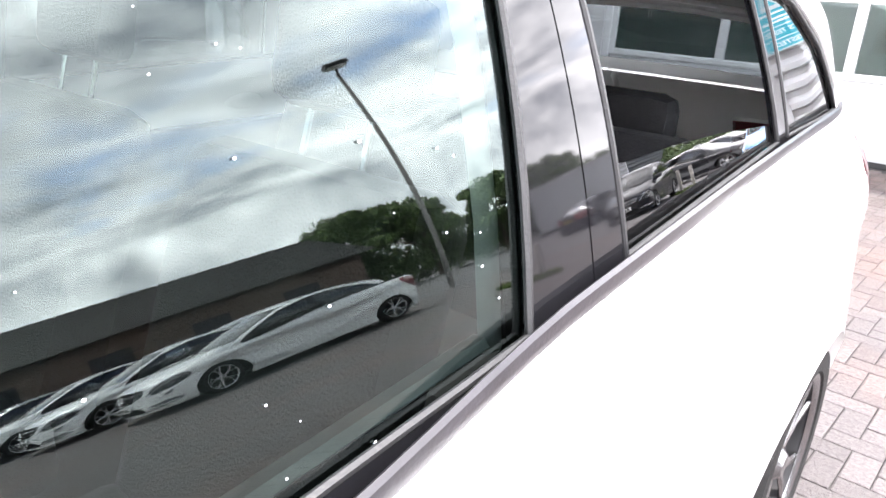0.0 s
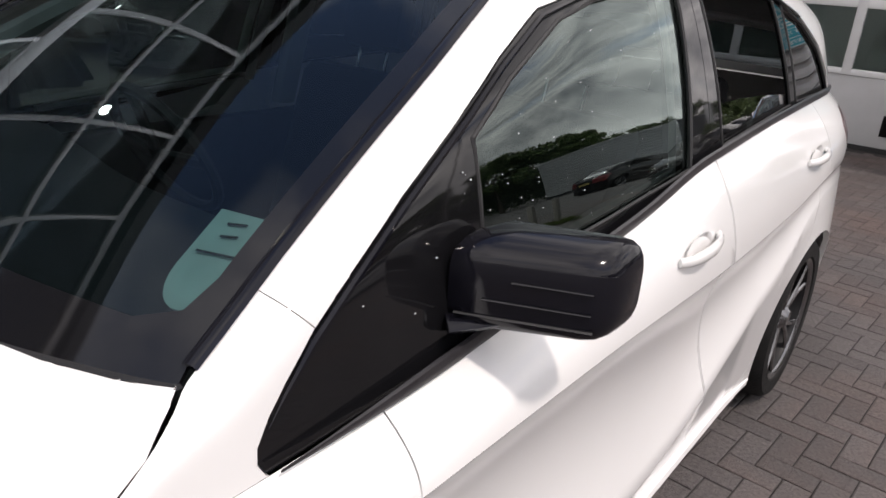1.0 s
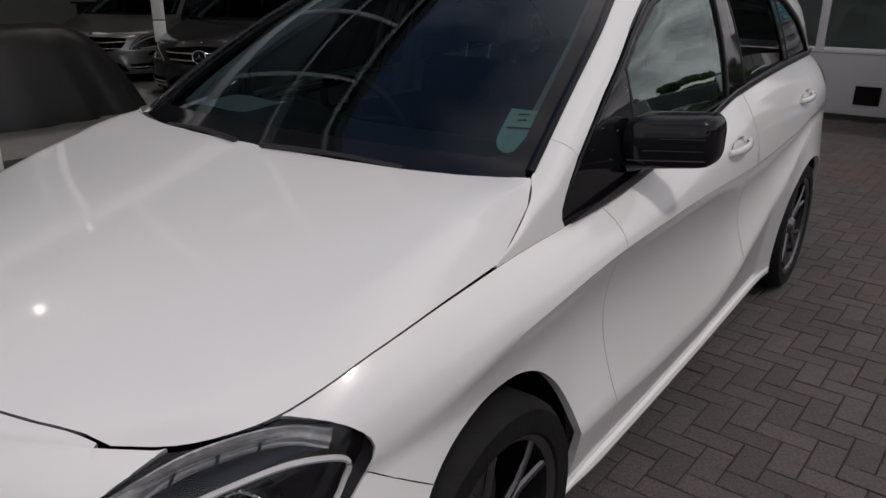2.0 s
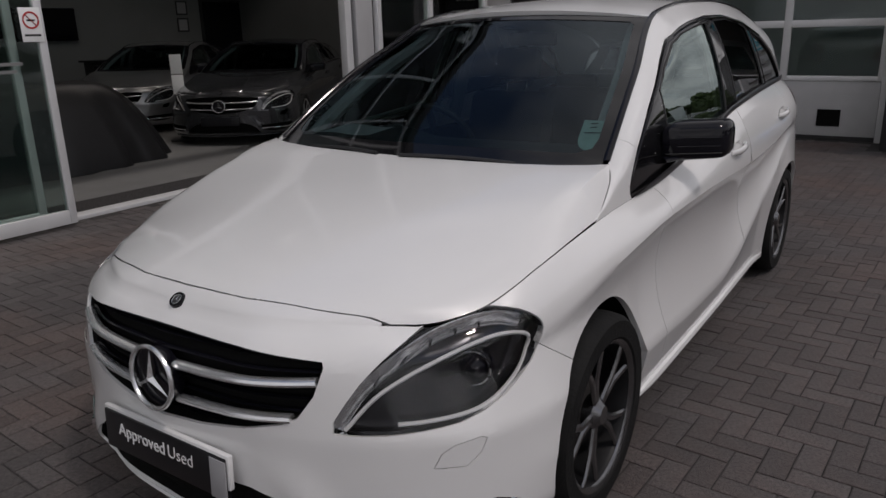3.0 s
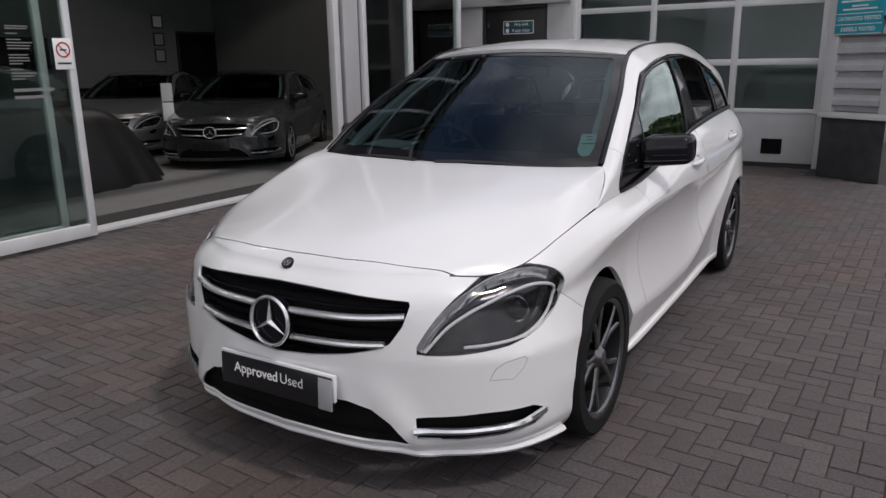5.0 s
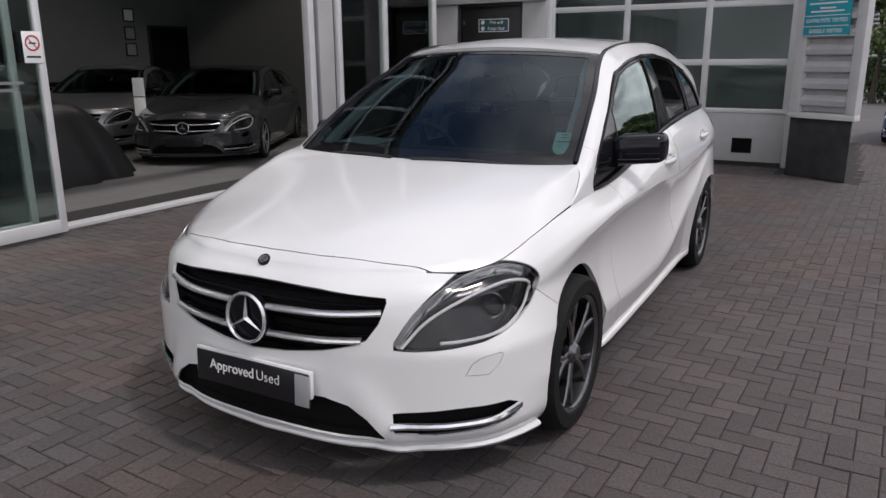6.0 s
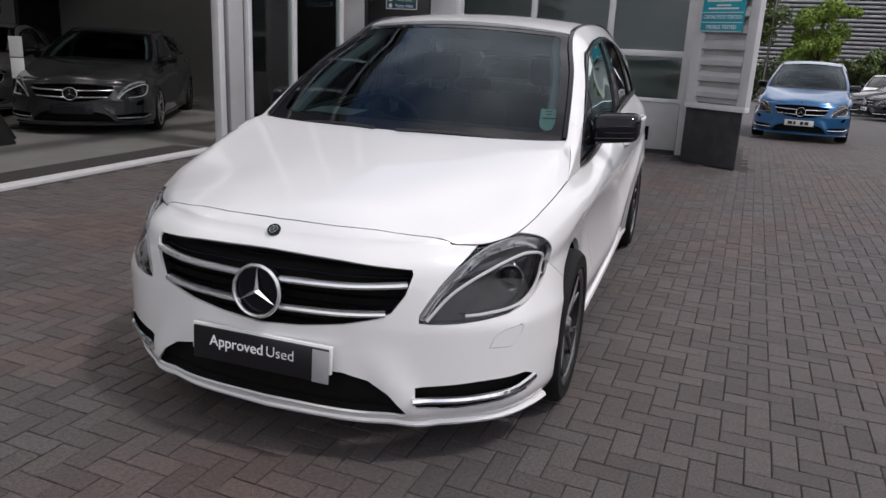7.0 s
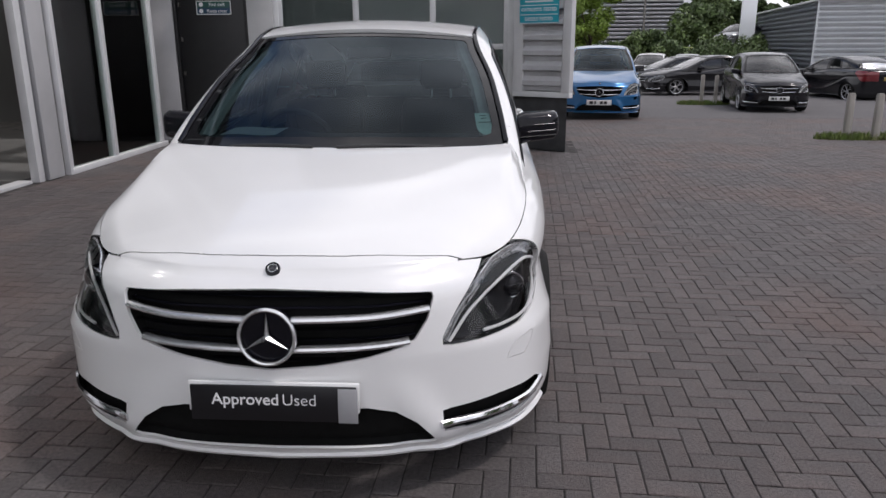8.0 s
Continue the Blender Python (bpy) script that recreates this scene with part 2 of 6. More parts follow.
def sheet(us, column):
    """A flat sheet of quads: column(u) gives its heights at u."""
    bm = bmesh.new()
    cols = [[bm.verts.new((u, v, 0)) for v in column(u)] for u in us]
    for a, b in zip(cols, cols[1:]):
        for j in range(len(a) - 1):
            bm.faces.new((a[j], b[j], b[j + 1], a[j + 1]))
    return bm


def knife(bm, poly):
    """Cuts a convex outline (counter-clockwise) into a flat sheet and returns the faces inside it."""
    poly = [Vector((p[0], p[1], 0)) for p in poly]
    lo = (min(p.x for p in poly), min(p.y for p in poly))
    hi = (max(p.x for p in poly), max(p.y for p in poly))
    live = [f for f in bm.faces if max(v.co.x for v in f.verts) > lo[0] and min(v.co.x for v in f.verts) < hi[0] and max(v.co.y for v in f.verts) > lo[1] and min(v.co.y for v in f.verts) < hi[1]]
    for a, b in zip(poly, poly[1:] + poly[:1]):
        no = Vector((b.y - a.y, a.x - b.x, 0))
        if no.length < 1e-7:
            continue
        no.normalize()
        geom = list({e for f in live for e in f.edges}) + list({v for f in live for v in f.verts}) + live
        got = bmesh.ops.bisect_plane(bm, geom=geom, dist=1e-6, plane_co=a, plane_no=no)
        faces = {g for g in got["geom"] if isinstance(g, bmesh.types.BMFace)} | {f for f in live if f.is_valid}
        live = [f for f in faces if (f.calc_center_median() - a).dot(no) < 0]
    return live


def take(bm, faces):
    """Moves faces out of a sheet into a sheet of their own."""
    out, of = bmesh.new(), {}
    for f in faces:
        for v in f.verts:
            if v not in of:
                of[v] = out.verts.new(v.co)
        out.faces.new([of[v] for v in f.verts])
    bmesh.ops.delete(bm, geom=faces, context="FACES")
    return out


def shaped(bm, surface, gap=0.0, lip=0.014, centre=False, lift=0.0, mirror=False, open_edge=None):
    """Lays a flat sheet onto a surface, draws its rim in by gap and turns the rim inwards by lip. centre: it is half of a piece that is mirrored at x = 0. open_edge: says which rim points stay where they are."""
    def mid(e):
        return (centre and all(abs(v.co.x) < 1e-6 for v in e.verts)) or (open_edge and all(open_edge(v.co) for v in e.verts))
    rim = [e for e in bm.edges if len(e.link_faces) == 1 and not mid(e)]
    move = {}
    for e in rim:
        a, b = e.verts
        d = b.co - a.co
        no = Vector((-d.y, d.x, 0))
        if no.length < 1e-9:
            continue
        no.normalize()
        if (e.link_faces[0].calc_center_median() - a.co).dot(no) < 0:
            no.negate()
        for v in (a, b):
            move.setdefault(v, []).append(no)
    for v, nos in move.items():
        s = sum(nos, Vector())
        if s.length > 1e-6:
            s.normalize()
            if centre and abs(v.co.x) < 1e-6:
                s.x = 0
            v.co += s * gap
    normal = {}
    h = 0.004
    for v in bm.verts:
        u, w = v.co.x, v.co.y
        du = Vector(surface(u + h, w)) - Vector(surface(u - h if not centre else max(u - h, 0), w))
        dv = Vector(surface(u, w + h)) - Vector(surface(u, w - h))
        n = du.cross(dv)
        normal[v] = n.normalized() if n.length > 1e-12 else Vector((0, 0, 1))
    for v in bm.verts:
        v.co = Vector(surface(v.co.x, v.co.y)) + normal[v] * lift
    if lip:
        got = bmesh.ops.extrude_edge_only(bm, edges=[e for e in rim if e.is_valid])
        new_vs = [g for g in got["geom"] if isinstance(g, bmesh.types.BMVert)]
        for v in new_vs:
            for e in v.link_edges:
                o = e.other_vert(v)
                if o in normal:
                    v.co = o.co - normal[o] * lip
                    break
    if centre:
        copy = bmesh.ops.duplicate(bm, geom=bm.verts[:] + bm.edges[:] + bm.faces[:])["geom"]
        vs = [g for g in copy if isinstance(g, bmesh.types.BMVert)]
        for v in vs:
            v.co.x = -v.co.x
        bmesh.ops.reverse_faces(bm, faces=[g for g in copy if isinstance(g, bmesh.types.BMFace)])
        bmesh.ops.remove_doubles(bm, verts=bm.verts, dist=2e-5)
    if mirror:
        for v in bm.verts:
            v.co.x = -v.co.x
        bmesh.ops.reverse_faces(bm, faces=bm.faces)
    return bm


def flipped(bm):
    """The same mesh, mirrored at x = 0."""
    out = bm.copy()
    for v in out.verts:
        v.co.x = -v.co.x
    bmesh.ops.reverse_faces(out, faces=out.faces)
    return out


def lettering(words, size, mat, name, parent, m, depth=0.002, bold=0.0, label="", spacing=1.0):
    """Words in the built-in font as one mesh, centred on m, facing its z."""
    cu = bpy.data.curves.new(name, "FONT")
    cu.body, cu.size, cu.extrude, cu.offset, cu.space_character = words, size, depth, bold, spacing
    cu.align_x, cu.align_y = "CENTER", "CENTER"
    tmp = new(name, cu)
    me = bpy.data.meshes.new_from_object(tmp.evaluated_get(bpy.context.evaluated_depsgraph_get()))
    bpy.data.objects.remove(tmp)
    me.materials.clear()
    me.materials.append(mat)
    me.name = name
    ob = new(name, me)
    ob.parent = parent
    ob.matrix_local = m
    if label:
        tagged(ob, label)
    return ob



# ---- shape of the hatchback ----
def smooth(keys):
    """A smooth curve through (place, value) keys, held flat beyond its ends."""
    px = [k[0] for k in keys]
    pv = [k[1] for k in keys]
    n = len(px)
    sl = [(pv[i + 1] - pv[i]) / (px[i + 1] - px[i]) for i in range(n - 1)]
    tn = [sl[0]] + [0.0 if sl[i - 1] * sl[i] <= 0 else 2 * sl[i - 1] * sl[i] / (sl[i - 1] + sl[i]) for i in range(1, n - 1)] + [sl[-1]]

    def at(q):
        if q <= px[0]:
            return pv[0]
        if q >= px[-1]:
            return pv[-1]
        i = max(j for j in range(n - 1) if px[j] <= q)
        h = px[i + 1] - px[i]
        t = (q - px[i]) / h
        return (pv[i] * (2 * t ** 3 - 3 * t * t + 1) + tn[i] * h * (t ** 3 - 2 * t * t + t)
                + pv[i + 1] * (3 * t * t - 2 * t ** 3) + tn[i + 1] * h * (t ** 3 - t * t))
    return at


# plan outline of the car's widest level, from the nose round its left flank to the tail
PLAN = [(0, -0.112), (0.27, -0.09), (0.49, -0.002), (0.65, 0.115), (0.78, 0.295), (0.842, 0.48), (0.877, 0.72), (0.890, 1.1),
        (0.893, 1.8), (0.893, 2.6), (0.888, 3.3), (0.872, 3.7), (0.815, 3.98), (0.68, 4.13), (0.40, 4.20), (0, 4.22)]
_cx = smooth([(i, p[0]) for i, p in enumerate(PLAN)])
_cy = smooth([(i, p[1]) for i, p in enumerate(PLAN)])
_run = [0.0]
for _i in range(1, 601):
    _a, _b = (_i - 1) / 40, _i / 40
    _run.append(_run[-1] + math.hypot(_cx(_b) - _cx(_a), _cy(_b) - _cy(_a)))
LENGTH = _run[-1]


def outline(s):
    """Place and outward normal of the plan outline, s metres round from the nose."""
    k = float(np.interp(s, _run, [i / 40 for i in range(601)]))
    a, b = max(k - 0.15, 0), min(k + 0.15, 15)
    tx, ty = _cx(b) - _cx(a), _cy(b) - _cy(a)
    n = math.hypot(tx, ty)
    tx, ty = tx / n, ty / n
    if s < 0.12:
        f = s / 0.12
        tx, ty = 1.0, ty * f
        n = math.hypot(tx, ty)
        tx, ty = tx / n, ty / n
    return _cx(k), _cy(k), ty, -tx


_ys = [outline(LENGTH * i / 800)[1] for i in range(801)]


def round_y(y):
    """How far round the outline lies at y."""
    return float(np.interp(y, _ys, [LENGTH * i / 800 for i in range(801)]))


# heights along the flank by y: top of the flank, crease, lower crease
top_z = smooth([(-0.12, 0.765), (0.03, 0.766), (0.11, 0.758), (0.165, 0.752), (0.24, 0.763), (0.31, 0.776), (0.4, 0.806), (0.5, 0.836), (0.7, 0.870), (1.0, 0.892), (1.15, 0.898), (1.3, 0.908), (1.57, 0.936), (1.8, 0.968), (2.05, 1.0), (2.4, 1.06), (3.2, 1.098), (3.85, 1.108), (4.22, 1.10)])
crease_z = smooth([(-0.15, 0.62), (0.3, 0.66), (0.84, 0.775), (1.34, 0.82), (1.8, 0.825), (2.4, 0.815), (3.0, 0.835), (3.5, 0.875), (4.22, 0.89)])
swage_z = smooth([(-0.15, 0.34), (0.9, 0.38), (1.3, 0.37), (1.7, 0.345), (2.1, 0.338), (2.4, 0.38), (2.6, 0.45), (2.8, 0.525), (3.1, 0.66), (3.3, 0.76), (3.5, 0.805), (4.22, 0.81)])
top_in = smooth([(-0.12, 0.085), (0.1, 0.080), (0.25, 0.066), (0.4, 0.062), (0.7, 0.076), (1.0, 0.088), (1.3, 0.088), (1.8, 0.088), (2.4, 0.092), (3.0, 0.108), (3.5, 0.12), (3.9, 0.12), (4.22, 0.11)])
flank_on = smooth([(0.25, 0.0), (0.75, 0.6), (1.2, 1.0), (3.3, 1.0), (3.7, 0.4), (4.22, 0.2)])


def inset(y, z):
    """How far the flank lies inside the plan outline."""
    zt, zc = top_z(y), crease_z(y)
    on = flank_on(y)
    if z >= zc:
        t = (z - zc) / (zt - zc)
        nose = top_in(y) * t ** 2.6
        side = top_in(y) * (0.25 * t + 0.75 * t ** 2.2)
        return nose * (1 - on) + side * on
    zs = min(swage_z(y), zc - 0.06)
    low = 0.055 * max(0, (0.26 - z) / 0.1) ** 2 * (1 - on)
    if z >= zs:
        t = (zc - z) / (zc - zs)
        side = 0.064 * min(1.0, (zc - zs) / 0.40) * math.sin(math.pi * min(1, t ** 0.70)) * (0.6 + 0.5 * t) + 0.010 * t
    else:
        t = (zs - z) / max(zs - 0.16, 0.05)
        side = 0.010 + 0.045 * t
    return side * on + low


def flank_rows(y):
    """Heights of the flank's rows, with one along each crease."""
    zt, zc = top_z(y), crease_z(y)
    zs = min(swage_z(y), zc - 0.06)
    low = [0.165 + (zs - 0.165) * j / 10 for j in range(10)]
    mid = [zs + (zc - zs) * j / 14 for j in range(14)]
    return low + mid + [zc + (zt - zc) * j / 9 for j in range(10)]


swell = smooth([(0.3, 0.0), (0.5, 0.018), (0.7, 0.044), (0.85, 0.062), (1.05, 0.060), (1.3, 0.036), (1.6, 0.016), (1.8, 0.0)])


# the rear wheel arch stands out from the flank
haunch = smooth([(2.9, 0.0), (3.2, 0.022), (3.48, 0.050), (3.75, 0.032), (4.05, 0.0)])


def flank(s, z):
    """The body's surface, s metres round from the nose at height z."""
    x, y, nx, ny = outline(s)
    d = inset(y, z) - swell(s) * min(1.0, max(0.0, (0.66 - z) / 0.15)) - haunch(y) * min(1.0, max(0.0, (0.84 - z) / 0.26))
    if s < 0.9 and z < 0.5:
        # the chiselled ridge that runs down between the intake and the vent
        off = abs((s - 0.40) - (0.44 - z) * 0.50) / 0.09
        if off < 1:
            d -= 0.016 * (1 - off * off) ** 2 * min(1.0, max(0.0, 0.45 - z) / 0.14)
    return Vector((x - nx * d, y - ny * d, z))


# the bonnet's deck by y: centre height, and its edge along the top of the flank
deck_z = smooth([(-0.029, 0.767), (0.02, 0.806), (0.08, 0.836), (0.22, 0.876), (0.45, 0.927), (0.75, 0.980), (1.0, 1.020), (1.3, 1.05)])
_edge = [flank(LENGTH * i / 800, top_z(outline(LENGTH * i / 800)[1])) for i in range(300)]
edge_x = lambda y: float(np.interp(y, [e.y for e in _edge], [e.x for e in _edge]))
edge_z = lambda y: float(np.interp(y, [e.y for e in _edge], [e.z for e in _edge]))


# the soft crease that runs back along the bonnet: half width, and how far it lies below the centre
crease_x = smooth([(-0.03, 0.46), (0.1, 0.555), (0.226, 0.600), (0.36, 0.641), (0.6, 0.702), (0.77, 0.730), (1.0, 0.750), (1.1, 0.752)])
crease_drop = smooth([(-0.03, 0.004), (0.03, 0.030), (0.1, 0.060), (0.226, 0.080), (0.36, 0.076), (0.6, 0.047), (0.77, 0.028), (1.0, 0.010), (1.1, 0.008)])


def deck(x, y):
    """The bonnet's surface."""
    a, ex = abs(x), max(edge_x(y), 1e-4)
    k = min(crease_x(y), ex * 0.93)
    c, e = deck_z(y), edge_z(y)
    zk = max(c - crease_drop(y), e)
    if a <= k:
        return Vector((x, y, c - (c - zk) * (a / k) ** 2.3))
    v = min(1, (a - k) / (ex - k))
    return Vector((x, y, zk + (e - zk) * (0.45 * v + 0.55 * v * v)))


# greenhouse: the upper edge of its side, along the windscreen and the roof rail
rail_x = smooth([(0.86, 0.799), (0.95, 0.785), (1.02, 0.773), (1.06, 0.755), (1.09, 0.734), (1.2, 0.718), (1.5, 0.668), (1.95, 0.577), (2.3, 0.590), (2.8, 0.598), (3.4, 0.585), (3.9, 0.55), (4.1, 0.53)])
rail_z = smooth([(0.86, 0.890), (0.95, 0.930), (1.02, 0.974), (1.06, 0.998), (1.09, 1.014), (1.25, 1.122), (1.5, 1.268), (1.75, 1.393), (1.96, 1.487), (2.3, 1.530), (2.7, 1.538), (3.2, 1.510), (3.7, 1.435), (3.95, 1.365), (4.1, 1.28)])
belt_x = lambda y: flank(round_y(y), top_z(y)).x


def barrel(z):
    """How far the side glass leans in with height."""
    q = z - 1.09
    return -(0.231 * q + 0.375 * q * q)


def cabin(y, z):
    """The side of the greenhouse: a barrel of glass that turns in to the rail at its upper edge."""
    b, u = top_z(y), rail_z(y)
    t = min(1.0, max(0.0, (z - b) / max(u - b, 0.02)))
    xb = belt_x(y)
    turn_in = rail_x(y) - (xb + barrel(u) - barrel(b))
    return Vector((xb + barrel(min(z, u)) - barrel(b) + turn_in * t ** 11, y, z))


def screen(x, t):
    """The windscreen: x in half widths, t from its foot to its head."""
    y = 1.06 + (1.90 - 1.06) * t
    w, z = rail_x(y) - 0.012, rail_z(y) - 0.004
    return Vector((x * w, y - 0.115 * (1 - x * x), z + 0.012 * (1 - x * x) * (1 - t) + 0.028 * (1 - x * x) * t))


def roof(x, y):
    """The roof: x in half widths."""
    crown = 0.040 * min(1, max(0.0, (y - 1.8) / 0.3) + 0.75)
    lead = 0.115 * (1 - x * x) * max(0.0, 1 - (y - 1.90) / 0.35)
    return Vector((x * (rail_x(y) - 0.01), y - lead, rail_z(y) + crown * (1 - x * x)))



# ---- the white hatchback and its blue twin ----
def arc_of(cy, cz, r, n=64):
    return [(cy + r * math.cos(2 * math.pi * i / n), cz + r * math.sin(2 * math.pi * i / n)) for i in range(n)]


def rounded(poly):
    """The same convex outline with its corners cut once."""
    out = []
    for (a, b), (d, e) in zip(poly, poly[1:] + poly[:1]):
        out += [(a * 0.75 + d * 0.25, b * 0.75 + e * 0.25), (a * 0.25 + d * 0.75, b * 0.25 + e * 0.75)]
    return out


def along(points):
    """An outline given by (y, height) as one round the flank."""
    return [(round_y(y), z) for y, z in points]


HUB_Z, TYRE_R, AXLES = 0.313, 0.313, (0.77, 3.48)
LAMP = [(0.514, 0.533), (0.575, 0.528), (0.70, 0.533), (0.85, 0.552), (0.97, 0.592), (1.07, 0.648), (1.10, 0.70), (1.088, 0.732), (1.045, 0.762), (0.99, 0.777), (0.93, 0.780), (0.86, 0.770), (0.776, 0.756), (0.70, 0.729), (0.64, 0.694), (0.578, 0.632)]
HOOD_FRONT = [(0, 0.019), (0.12, 0.023), (0.21, 0.031), (0.28, 0.047), (0.39, 0.078), (0.463, 0.105), (0.588, 0.16)]
GRILLE = [(0, 0.485), (0.14, 0.494), (0.292, 0.518), (0.40, 0.545), (0.44, 0.563), (0.484, 0.622), (0.509, 0.688), (0.506, 0.70), (0.28, 0.72), (0, 0.729)]
INTAKE = [(0, 0.214), (0.25, 0.208), (0.485, 0.205), (0.503, 0.213), (0.437, 0.288), (0.373, 0.330), (0.29, 0.350), (0, 0.354)]
FOG = [(0.528, 0.243), (0.66, 0.226), (0.81, 0.236), (0.93, 0.262), (0.965, 0.295), (0.90, 0.324), (0.75, 0.325), (0.524, 0.312)]
WINDOWS = [(1.17, 0.88), (3.86, 0.95), (3.865, 1.112), (3.66, 1.275), (3.42, 1.378), (3.1, 1.444), (2.7, 1.476), (2.4, 1.472), (2.15, 1.448), (2.0, 1.424), (1.82, 1.382), (1.676, 1.312), (1.56, 1.248), (1.40, 1.158), (1.29, 1.087), (1.225, 1.041), (1.178, 0.997), (1.150, 0.966), (1.132, 0.938), (1.130, 0.918), (1.140, 0.901)]
FRONT_PANE = [(1.548, 0.996), (1.72, 1.008), (1.93, 1.021), (2.226, 1.046), (2.32, 1.056), (2.375, 1.442), (2.2, 1.425), (2.0, 1.398), (1.86, 1.364), (1.68, 1.280), (1.562, 1.210)]
REAR_PANE = [(2.522, 1.079), (2.78, 1.094), (3.19, 1.114), (3.13, 1.41), (3.0, 1.436), (2.75, 1.455), (2.505, 1.450)]
QUARTER_PANE = [(3.265, 1.116), (3.80, 1.114), (3.63, 1.262), (3.45, 1.348), (3.225, 1.402)]


def road_wheel(parent, rim_mat, x, y, face, radius=TYRE_R, spokes=5, double=True, width=0.222):
    """A wheel with its tyre, rim and spokes; face is +1 where it shows towards +x."""
    wheel = new("wheel")
    wheel.parent = parent
    wheel.location = (x, y, radius)
    wheel.scale = (face, 1, 1)
    r, w = radius, width / 2
    rr = r * 0.738
    part("tyre", lathe([(rr, -w + 0.015), (rr + 0.02, -w), (r - 0.02, -w), (r - 0.004, -w + 0.02), (r, -w + 0.05), (r, -0.035), (r - 0.008, -0.03), (r - 0.008, -0.024), (r, -0.02), (r, 0.02), (r - 0.008, 0.024), (r - 0.008, 0.03), (r, 0.035), (r, w - 0.05), (r - 0.004, w - 0.02), (r - 0.02, w), (rr + 0.012, w), (rr, w - 0.012)], 48), TYRE, wheel)
    part("rim", lathe([(rr, -w + 0.015), (rr - 0.012, -w + 0.03), (rr - 0.02, 0.0), (rr - 0.016, w - 0.03), (rr - 0.008, w - 0.014), (rr + 0.004, w - 0.006), (rr + 0.006, w - 0.014)], 48), BARREL, wheel)
    part("rim_lip", lathe([(rr - 0.012, w - 0.017), (rr - 0.006, w - 0.010), (rr + 0.005, w - 0.005), (rr + 0.008, w - 0.013)], 48), rim_mat, wheel)
    part("brake_disc", lathe([(0.05, 0.0), (r * 0.47, 0.0), (r * 0.47, -0.022), (0.05, -0.022)], 32), STEEL, wheel)
    cal = boxed(-0.03, 0.03, -0.03, 0.04, r * 0.34, r * 0.53, 0.01)
    part("brake_caliper", cal, SATIN_BLACK, wheel)
    for k in range(spokes):
        bm = bmesh.new()
        for side in ((-1, 1) if double else (0,)):
            a0 = side * 0.10
            pts = [(w - 0.036, math.sin(a0 * 0.8) * 0.05, 0.035), (w - 0.030, math.sin(a0) * r * 0.42, r * 0.40), (w - 0.024, math.sin(side * 0.21) * rr * 0.80, rr * 0.80), (w - 0.022, math.sin(side * 0.27) * rr, rr * 0.965)]
            sweep(pts, 0.008 if double else 0.016, 0.0145 if double else 0.024, n=6, up=(1, 0, 0), bm=bm, taper=lambda t: 1.0 - 0.25 * t)
        bmesh.ops.rotate(bm, verts=bm.verts, matrix=Matrix.Rotation(2 * math.pi * k / spokes + 0.3, 3, "X"))
        part("spoke", bm, rim_mat, wheel)
    part("hub_cap", lathe([(0.0, w - 0.012), (0.028, w - 0.012), (0.033, w - 0.018), (0.05, w - 0.034), (0.055, w - 0.065), (0.0, w - 0.065)], 24), rim_mat, wheel)
    return wheel


def star_badge(parent, centre, radius, tilt, mat, name="grille_star"):
    """A ring with three tapering arms."""
    bm = bmesh.new()
    ring = [(radius * math.sin(2 * math.pi * i / 48), 0, radius * math.cos(2 * math.pi * i / 48)) for i in range(48)]
    sweep(ring, radius * 0.085, radius * 0.075, n=8, closed=True, up=(0, 1, 0), bm=bm)
    for k in range(3):
        a = 2 * math.pi * k / 3
        d, q = Vector((math.sin(a), 0, math.cos(a))), Vector((math.cos(a), 0, -math.sin(a)))
        w = radius * 0.105
        tip, foot = d * radius * 0.95, -d * radius * 0.06
        vs = [bm.verts.new(v) for v in (tip, q * w + foot, Vector((0, -radius * 0.16, 0)), -q * w + foot, Vector((0, radius * 0.05, 0)))]
        for f in ((0, 1, 2), (0, 2, 3), (0, 4, 1), (0, 3, 4), (1, 4, 2), (3, 2, 4)):
            bm.faces.new([vs[i] for i in f])
    bmesh.ops.recalc_face_normals(bm, faces=bm.faces)
    bmesh.ops.transform(bm, matrix=Matrix.Translation(centre) @ Matrix.Rotation(radians(tilt), 4, "X"), verts=bm.verts)
    return part(name, bm, mat, parent, "ring badge with three arms", crisp=30)


def pane_sheet(parent_sheet, poly):
    return take(parent_sheet, knife(parent_sheet, poly))


def seat(car, x, y, wide=0.50):
    cushion = boxed(x - wide / 2, x + wide / 2, y - 0.42, y + 0.1, 0.42, 0.60, 0.05)
    part("seat", cushion, CLOTH, car)
    back = boxed(x - wide / 2 + 0.01, x + wide / 2 - 0.01, -0.07, 0.07, 0.0, 0.62, 0.05, Matrix.Translation((0, y + 0.10, 0.52)) @ Matrix.Rotation(radians(-18), 4, "X"))
    part("seat_back", back, CLOTH, car)
    rest = boxed(x - 0.13, x + 0.13, -0.045, 0.045, 0.0, 0.17, 0.035, Matrix.Translation((0, y + 0.33, 1.17)) @ Matrix.Rotation(radians(-10), 4, "X"))
    part("headrest", rest, CLOTH, car)
    for dx in (-0.06, 0.06):
        part("headrest_post", sweep([(x + dx, y + 0.30, 1.08), (x + dx, y + 0.335, 1.20)], 0.006, up=(0, 1, 0)), CHROME, car)


